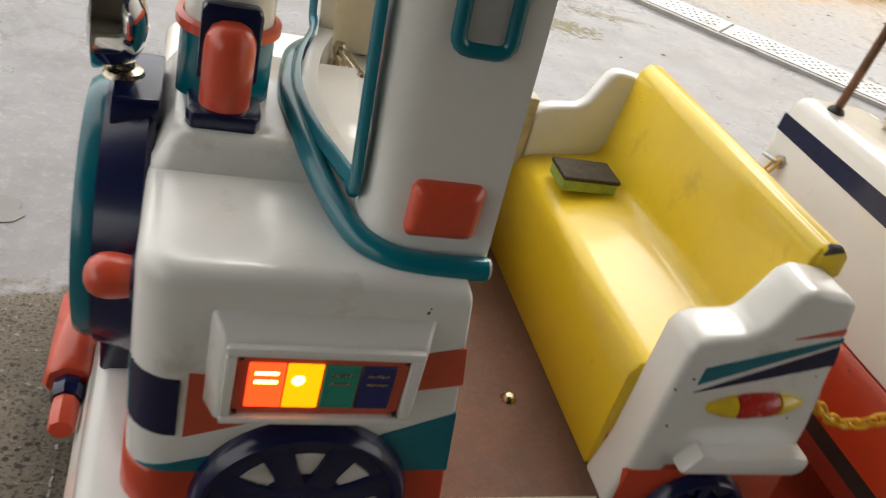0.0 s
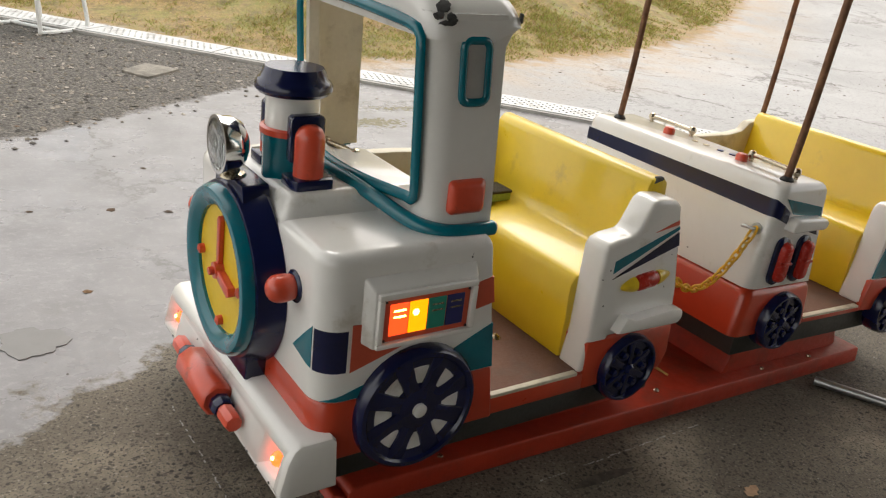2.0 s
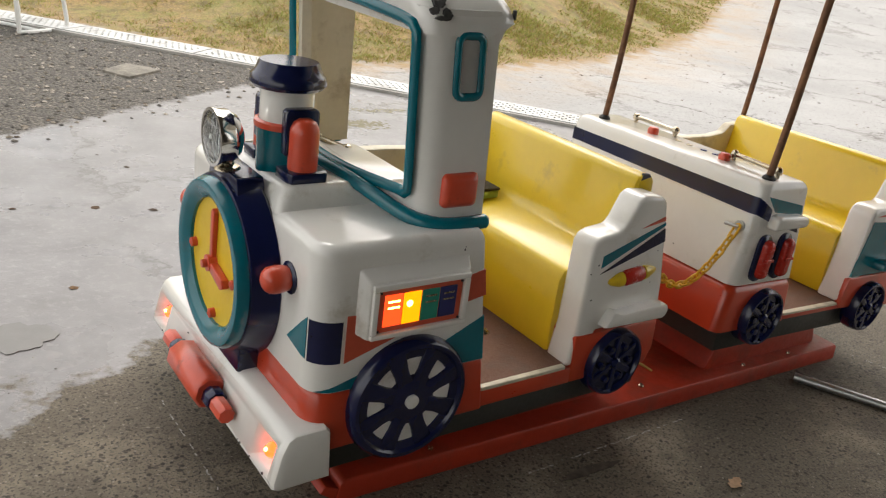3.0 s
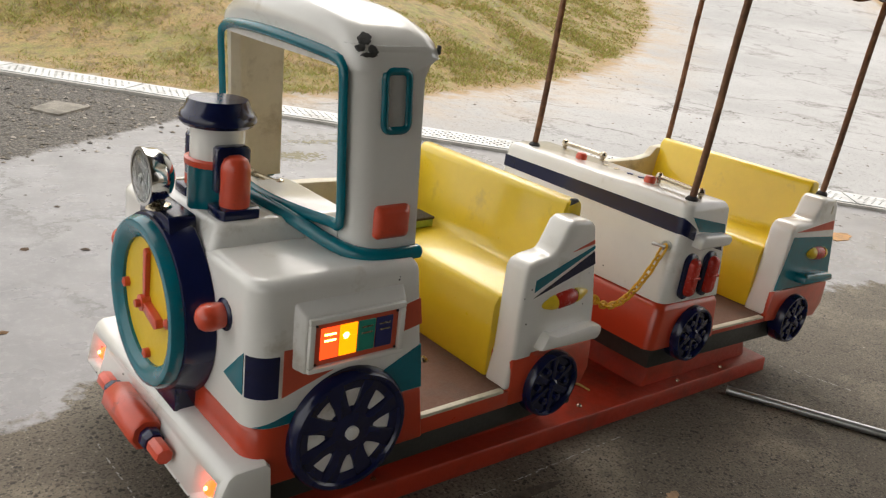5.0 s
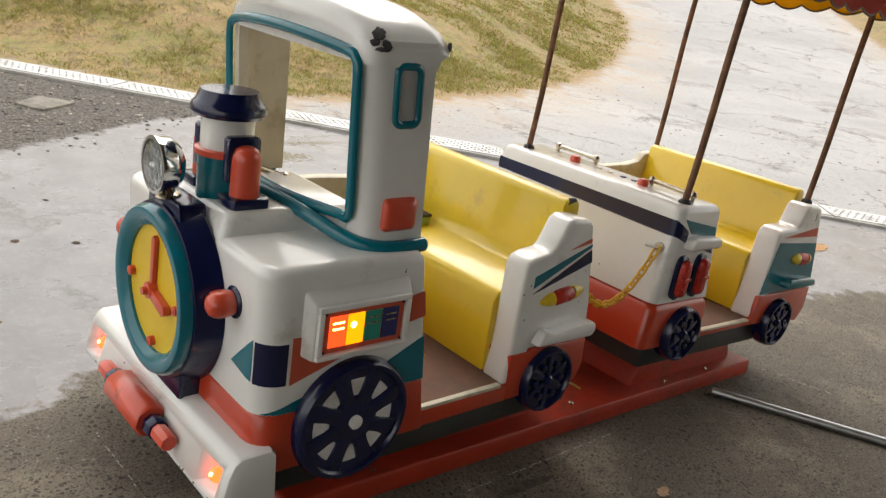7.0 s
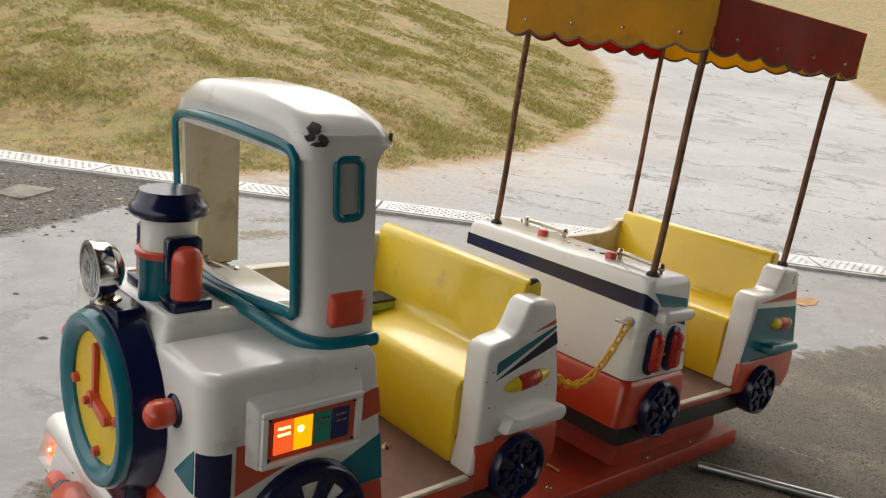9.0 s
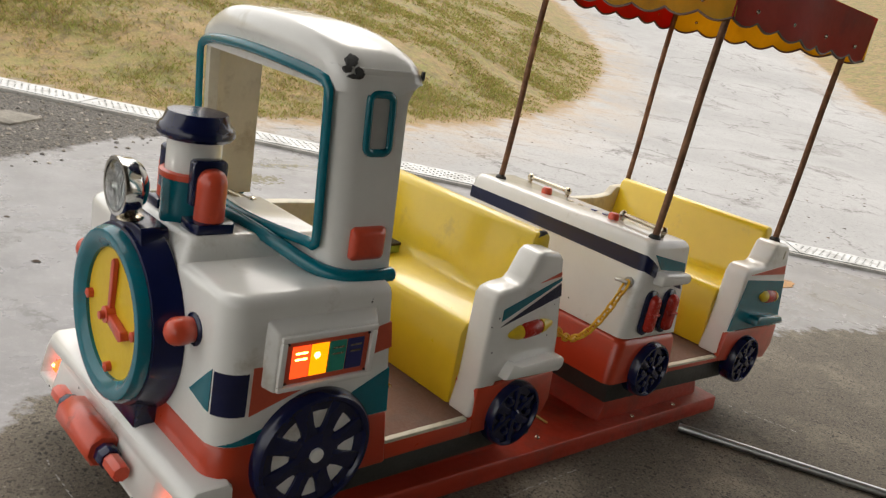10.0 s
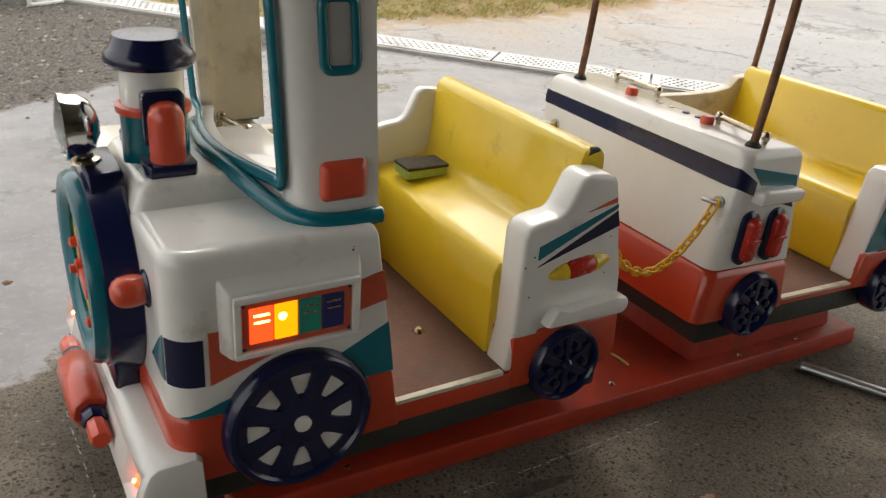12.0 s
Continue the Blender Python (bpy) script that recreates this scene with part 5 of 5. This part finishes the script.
def swung(angle, car, p):
    """Where a place on a level car lies once the car is tipped."""
    return car.location + Matrix.Rotation(angle, 3, "Y") @ (Vector(p) - car.location)


# yellow plastic chains between locomotive and wagon


def chain(name, a, b, sag, n):
    ch = thing(name, ((a[0] + b[0]) / 2, (a[1] + b[1]) / 2, min(a[2], b[2]) - sag), "yellow plastic chain hooked between locomotive and wagon", "chain", "coupling chains")
    a, b = Vector(a), Vector(b)

    def at(t):
        p = a.lerp(b, t)
        p.z -= sag * 4 * t * (1 - t)
        return p
    for i in range(n):
        p, q = at(i / n), at((i + 1) / n)
        d = (q - p).normalized()
        side = d.cross(Vector((0, 0, 1))).normalized()
        if i % 2:
            side = d.cross(side).normalized()
        c, h, w = (p + q) / 2, (q - p).length * 0.74, 0.0085
        ring = []
        for k in range(12):
            t = 2 * math.pi * k / 12
            ring.append(c + d * (h * math.copysign(abs(math.cos(t)) ** 0.7, math.cos(t))) + side * (w * math.sin(t)))
        part("chain_link", tube(ring, 0.0034, 6, True), CHAIN, ch)
    return ch


chain("safety_chain", swung(LOCO_TILT, loco, (0.694, 0.05, 0.43)), swung(WAGON_TILT, wagon, (0.936, 0.02, 0.500)), 0.112, 17)
chain("safety_chain", swung(LOCO_TILT, loco, (0.694, 0.62, 0.43)), swung(WAGON_TILT, wagon, (0.936, 0.60, 0.500)), 0.112, 17)
for y in (0.04, 0.62):
    hk = part("chain_hook", tube([(0.955, y - 0.02, 0.502), (0.93, y - 0.02, 0.502), (0.924, y - 0.008, 0.503), (0.924, y + 0.008, 0.501), (0.936, y + 0.012, 0.498)], 0.0045, 8), STEEL, wagon, "steel chain hook")
    part("hook_plate", lathe([(0.0, -0.003), (0.014, -0.003), (0.014, 0.012), (0.0, 0.012)], (0.943, y - 0.02, 0.502), "x", 12), STEEL, hk)

# sponge on the seat
sp = thing("sponge", (0.515, 0.52, 0.436), "used green sponge with dark scouring pad on the yellow seat", "sponge")
part("foam", box(0.460, 0.565, 0.485, 0.553, 0.4375, 0.459, 0.004), SPONGE, sp)
part("scouring_pad", box(0.458, 0.567, 0.483, 0.555, 0.4585, 0.467, 0.003), SCOURER, sp, "dark worn scouring pad")
sp.location, sp.rotation_euler.y = swung(LOCO_TILT, loco, sp.location), LOCO_TILT


def leaf(at, size, turn, color):
    """A curled dry leaf."""
    bm = bmesh.new()
    outline = [(-1, 0), (-0.6, 0.45), (-0.25, 0.34), (0.0, 0.62), (0.35, 0.38), (0.6, 0.4), (1, 0.05), (0.62, -0.35), (0.3, -0.3), (0.0, -0.58), (-0.3, -0.33), (-0.65, -0.4)]
    pts = [(u * size * math.cos(turn) - v * size * math.sin(turn), u * size * math.sin(turn) + v * size * math.cos(turn), 0.012 * (v * v) + 0.006 * abs(u)) for u, v in outline]
    c0, c1 = bm.verts.new((at[0], at[1], at[2] + 0.003)), bm.verts.new((at[0], at[1], at[2] + 0.0018))
    up = [bm.verts.new((at[0] + p[0], at[1] + p[1], at[2] + p[2] + 0.003)) for p in pts]
    lo = [bm.verts.new((at[0] + p[0], at[1] + p[1], at[2] + p[2] + 0.0018)) for p in pts]
    for i in range(len(pts)):
        j = (i + 1) % len(pts)
        bm.faces.new((c0, up[i], up[j])), bm.faces.new((c1, lo[j], lo[i])), bm.faces.new((up[i], lo[i], lo[j], up[j]))
    return link("dry_leaf", bm, color)


lf = leaf((0.757, -0.282, 0.0), 0.028, 0.3, LEAF)
tagged(lf, "curled dry brown leaf lying on the concrete", "leaf")

twig = tagged(link("twig", tube([(0.885, 0.175, 0.0555), (0.889, 0.15, 0.057), (0.893, 0.118, 0.0555)], [0.0035, 0.004, 0.003], 7), mat("pale_twig", (0.5, 0.34, 0.1), 0.7, var=0.25, scale=60)), "short pale twig lying on the orange base", "twig")

# metal pipe on the floor behind the base
pipe = thing("metal_pipe", (1.6, -0.33, 0.0), "grey galvanised pipe lying on the concrete floor", "pipe")
part("tube", tube([(1.383, -0.014, 0.0125), (1.635, -0.46, 0.0125), (2.31, -1.65, 0.0125)], 0.0125, 14), STEEL, pipe)

# square inspection slab in the gravel
slab = tagged(link("inspection_slab", prism([(0.42, 4.07), (0.47, 3.97), (0.53, 3.89), (0.65, 4.0), (0.78, 4.12), (0.71, 4.2), (0.615, 4.29), (0.52, 4.18)], -0.02, 0.014, 0.006, 2, "z"), SLAB), "square concrete inspection cover set in the gravel", "cover")

# stacked-frame garden chair at the edge of the gravel
chair = thing("garden_chair", (0.22, 5.5, 0.0), "white tubular garden chair with pale blue seat by the drain", "chair")
along_leg, across = Vector((0.35, 0.28, 0)).normalized(), Vector((-0.28, 0.35, 0)).normalized()
for k in (0, 1):
    a = Vector((0.165, 5.19, 0)) + across * (0.42 * k)
    d = along_leg
    up = Vector((0, 0, 1))
    part("leg_frame", tube(smooth_path([a - d * 0.04 + up * 0.36, a - d * 0.01 + up * 0.06, a + d * 0.03 + up * 0.014, a + d * 0.40 + up * 0.014, a + d * 0.45 + up * 0.05, a + d * 0.42 + up * 0.2, a + d * 0.36 + up * 0.42, a + d * 0.42 + up * 0.62], 5), 0.015, 8), PLASTIC_WHITE, chair)
a = Vector((0.165, 5.19, 0)) + along_leg * 0.16
part("crossbar", tube([a + Vector((0, 0, 0.016)), a + across * 0.42 + Vector((0, 0, 0.016))], 0.012, 8), PLASTIC_WHITE, chair)


def board(u0, u1, z0, z1):
    c = Vector((0.165, 5.19, 0))
    pts = [c + along_leg * u + across * v for u, v in ((u0, -0.03), (u1, -0.03), (u1, 0.45), (u0, 0.45))]
    return prism([(p.x, p.y) for p in pts], z0, z1, 0.006, 2, "z")


for u0, u1 in ((-0.06, 0.14), (0.15, 0.41)):
    part("seat_board", board(u0, u1, 0.345, 0.368), PALE_BLUE, chair, "pale blue seat board")
part("backrest", board(0.385, 0.41, 0.50, 0.63), PALE_BLUE, chair, "pale blue back board")

# outline of puddles and stains
def blob(cx, cy, rx, ry, z0, z1, seed):
    rnd = random.Random(seed)
    ph = [rnd.uniform(0, 6.3) for _ in range(3)]
    pts = []
    for k in range(40):
        t = 2 * math.pi * k / 40
        r = 1 + 0.10 * math.sin(3 * t + ph[0]) + 0.07 * math.sin(7 * t + ph[1]) + 0.05 * math.sin(13 * t + ph[2])
        pts.append((cx + rx * r * math.cos(t), cy + ry * r * math.sin(t)))
    return prism(pts, z0, z1, 0.0, 1, "z")


WATER = mat("still_rain_water", (0.2, 0.195, 0.185), 0.02, var=0.06, scale=20)
WATER.node_tree.nodes["Principled BSDF"].inputs["IOR"].default_value = 1.33
tagged(link("puddle", blob(-0.54, 0.9, 0.078, 0.075, -0.004, 0.0025, 3), WATER), "shallow rain puddle mirroring the bright sky", "puddle", kind="structure")


# ---- ground details ----
MOSS = mat("mossy_damp_stain", (0.16, 0.14, 0.07), 0.6, var=0.3, scale=30, bump=0.3, bscale=90)
AMBER = mat("rusty_orange_stain", (0.36, 0.17, 0.03), 0.5, var=0.5, scale=22, bump=0.2, bscale=60)
CHALK = mat("worn_chalk_line", (0.42, 0.41, 0.38), 0.85, var=0.3, scale=90)
tagged(link("rust_stain", blob(3.72, 0.82, 0.12, 0.06, -0.004, 0.003, 8), AMBER), "orange rusty stain on the wet concrete", "stain", kind="structure")
tagged(link("oil_stain", blob(0.47, -0.10, 0.085, 0.013, -0.004, 0.002, 9), mat("dark_oil_stain", (0.07, 0.06, 0.045), 0.6, var=0.5, scale=50)), "dark oily stain on the concrete beside the ride", "stain", kind="structure")
rnd = random.Random(4)
lines = bmesh.new()
for (ax, ay), (bx, by) in (((-0.312, 0.53), (-0.306, 0.14)), ((0.30, -0.055), (0.86, -0.033)), ((1.75, 0.02), (1.82, -0.2))):
    a, b = Vector((ax, ay, 0)), Vector((bx, by, 0))
    n = int((b - a).length / 0.012)
    s = (b - a).cross(Vector((0, 0, 1))).normalized()
    for i in range(n):
        if rnd.random() < 0.3:
            continue
        p, q = a.lerp(b, i / n) + s * rnd.uniform(-0.002, 0.002), a.lerp(b, (i + rnd.uniform(0.6, 1.1)) / n) + s * rnd.uniform(-0.002, 0.002)
        w = s * rnd.uniform(0.0007, 0.0019)
        vs = [lines.verts.new(v + Vector((0, 0, 0.0015))) for v in (p - w, q - w, q + w, p + w)]
        lines.faces.new(vs)
tagged(link("scratch_line", lines, CHALK), "thin pale scratched lines on the concrete around the ride", "line", kind="stuff")


def scatter_bits(name, spots, size, material, label, category, seed, squash=0.5):
    """Small faceted stones or crumbs, all in one mesh."""
    rnd = random.Random(seed)
    verts, faces = [], []
    for x, y in spots:
        s = size * rnd.uniform(0.4, 1.3)
        z = height(x, y) + s * squash * 0.3
        k = len(verts)
        t = rnd.uniform(0, 6.28)
        for i in range(5):
            a = t + i * 1.2566
            verts.append((x + s * rnd.uniform(0.7, 1.2) * math.cos(a), y + s * rnd.uniform(0.7, 1.2) * math.sin(a), z + s * squash * rnd.uniform(-0.3, 0.3)))
        verts.append((x, y, z + s * squash))
        verts.append((x, y, z - s * squash))
        for i in range(5):
            j = (i + 1) % 5
            faces += [(k + i, k + j, k + 5), (k + j, k + i, k + 6)]
    me = bpy.data.meshes.new(name)
    me.from_pydata(verts, [], faces)
    me.materials.append(material)
    return tagged(new(name, me), label, category, kind="stuff")


def island_mat(name, colors, rough):
    m = bpy.data.materials.new(name)
    m.use_nodes = True
    nt = m.node_tree
    geo, ramp = nt.nodes.new("ShaderNodeNewGeometry"), nt.nodes.new("ShaderNodeValToRGB")
    nt.links.new(geo.outputs["Random Per Island"], ramp.inputs[0])
    e = ramp.color_ramp.elements
    while len(e) < len(colors):
        e.new(0.5)
    for i, c in enumerate(colors):
        e[i].position = i / (len(colors) - 1)
        e[i].color = (*c, 1)
    nt.links.new(ramp.outputs[0], nt.nodes["Principled BSDF"].inputs["Base Color"])
    nt.nodes["Principled BSDF"].inputs["Roughness"].default_value = rough
    return m


rnd = random.Random(11)
stones = []
while len(stones) < 4200:
    x, y = rnd.uniform(-3.0, 1.9), rnd.uniform(1.0, 6.2)
    if y > 2.92 + 0.7 * x + rnd.uniform(-0.25, 0.1) and beyond(x, y) < -0.25 and y > 2.1 + 0.3 * x:
        stones.append((x, y))
scatter_bits("gravel", stones, 0.0135, island_mat("mixed_gravel", [(0.05, 0.045, 0.04), (0.11, 0.1, 0.085), (0.16, 0.14, 0.11), (0.22, 0.19, 0.15), (0.4, 0.36, 0.31)], 0.85), "loose grey and brown gravel before the drain", "gravel", 2)
moss_rnd = random.Random(17)
moss = [(1.485 + moss_rnd.gauss(0, 0.085), 2.865 + moss_rnd.gauss(0, 0.05)) for _ in range(260)] + [(1.85 + moss_rnd.gauss(0, 0.14), 3.17 + moss_rnd.gauss(0, 0.025)) for _ in range(110)]
scatter_bits("moss", moss, 0.012, MOSS, "thin mossy patches on the wet concrete", "moss", 12, 0.12)
crumbs = [(rnd.uniform(-2.0, 9.0), rnd.uniform(0.9, 8.0)) for _ in range(560)]
crumbs = [c for c in crumbs if grassiness(*c) < 0 and (beyond(*c) > 0 or rnd.random() < 0.3)]
scatter_bits("leaf_litter", crumbs, 0.015, island_mat("dark_leaf_crumbs", [(0.03, 0.025, 0.02), (0.08, 0.05, 0.03), (0.16, 0.09, 0.04)], 0.9), "small dark leaf crumbs scattered on road and forecourt", "litter", 3, 0.25)
dry = [(rnd.uniform(-1.2, 3.0), rnd.uniform(-1.2, 0.9)) for _ in range(420)]
dry = [c for c in dry if not (-0.3 < c[0] < 1.8 and 0.0 < c[1] < 0.7)]
scatter_bits("floor_grit", dry, 0.0035, island_mat("grit", [(0.04, 0.035, 0.03), (0.12, 0.1, 0.08), (0.4, 0.38, 0.33)], 0.9), "fine grit on the dry concrete floor", "grit", 6)


def thin_leaf(m):
    """Lets daylight through the blades."""
    nt = m.node_tree
    bsdf, out = nt.nodes["Principled BSDF"], nt.nodes["Material Output"]
    bsdf.inputs["Specular IOR Level"].default_value = 0.15
    tl, ad = nt.nodes.new("ShaderNodeBsdfTranslucent"), nt.nodes.new("ShaderNodeMixShader")
    nt.links.new(bsdf.inputs["Base Color"].links[0].from_socket, tl.inputs[0])
    ad.inputs[0].default_value = 0.5
    nt.links.new(bsdf.outputs[0], ad.inputs[1])
    nt.links.new(tl.outputs[0], ad.inputs[2])
    nt.links.new(ad.outputs[0], out.inputs[0])


def build_grass():
    rnd = random.Random(21)
    verts, faces = [], []
    made = 0
    while made < 270000:
        x = rnd.uniform(-4.5, 17.0)
        y = rnd.uniform(0.5, 18.0)
        s = beyond(x, y)
        if s < 0.12 or s > 16 or rnd.random() > 1.3 / (1 + s * 0.28):
            continue
        g = grassiness(x, y)
        if g < 0.12 + 0.25 * rnd.random():
            continue
        d = noise.noise(Vector((x * 0.9, y * 0.9, 3))) + 0.5 * noise.noise(Vector((x * 3.3, y * 3.3, 8)))
        if d + rnd.uniform(-0.45, 0.45) < -0.02:
            continue
        z = height(x, y) - 0.004
        for _ in range(3):
            a, l = rnd.uniform(0, 6.28), rnd.uniform(0.014, 0.040) * (1 + max(0, d))
            bx, by = x + rnd.uniform(-0.03, 0.03), y + rnd.uniform(-0.03, 0.03)
            w = 0.0032 + 0.0008 * s
            lean_x, lean_y = rnd.uniform(-1.6, 1.6) * l, rnd.uniform(-1.6, 1.6) * l
            k = len(verts)
            verts += [(bx - w * math.cos(a), by - w * math.sin(a), z), (bx + w * math.cos(a), by + w * math.sin(a), z), (bx + lean_x, by + lean_y, z + l)]
            faces.append((k, k + 1, k + 2))
            made += 1
    me = bpy.data.meshes.new("grass")
    me.from_pydata(verts, [], faces)
    me.materials.append(island_mat("short_patchy_grass", [(0.19, 0.115, 0.05), (0.38, 0.27, 0.1), (0.22, 0.24, 0.05), (0.34, 0.36, 0.09), (0.15, 0.17, 0.04), (0.55, 0.43, 0.22)], 0.8))
    thin_leaf(me.materials[0])
    return tagged(new("grass", me), "short patchy green and straw-coloured grass on the bank", "grass", kind="stuff")


build_grass()
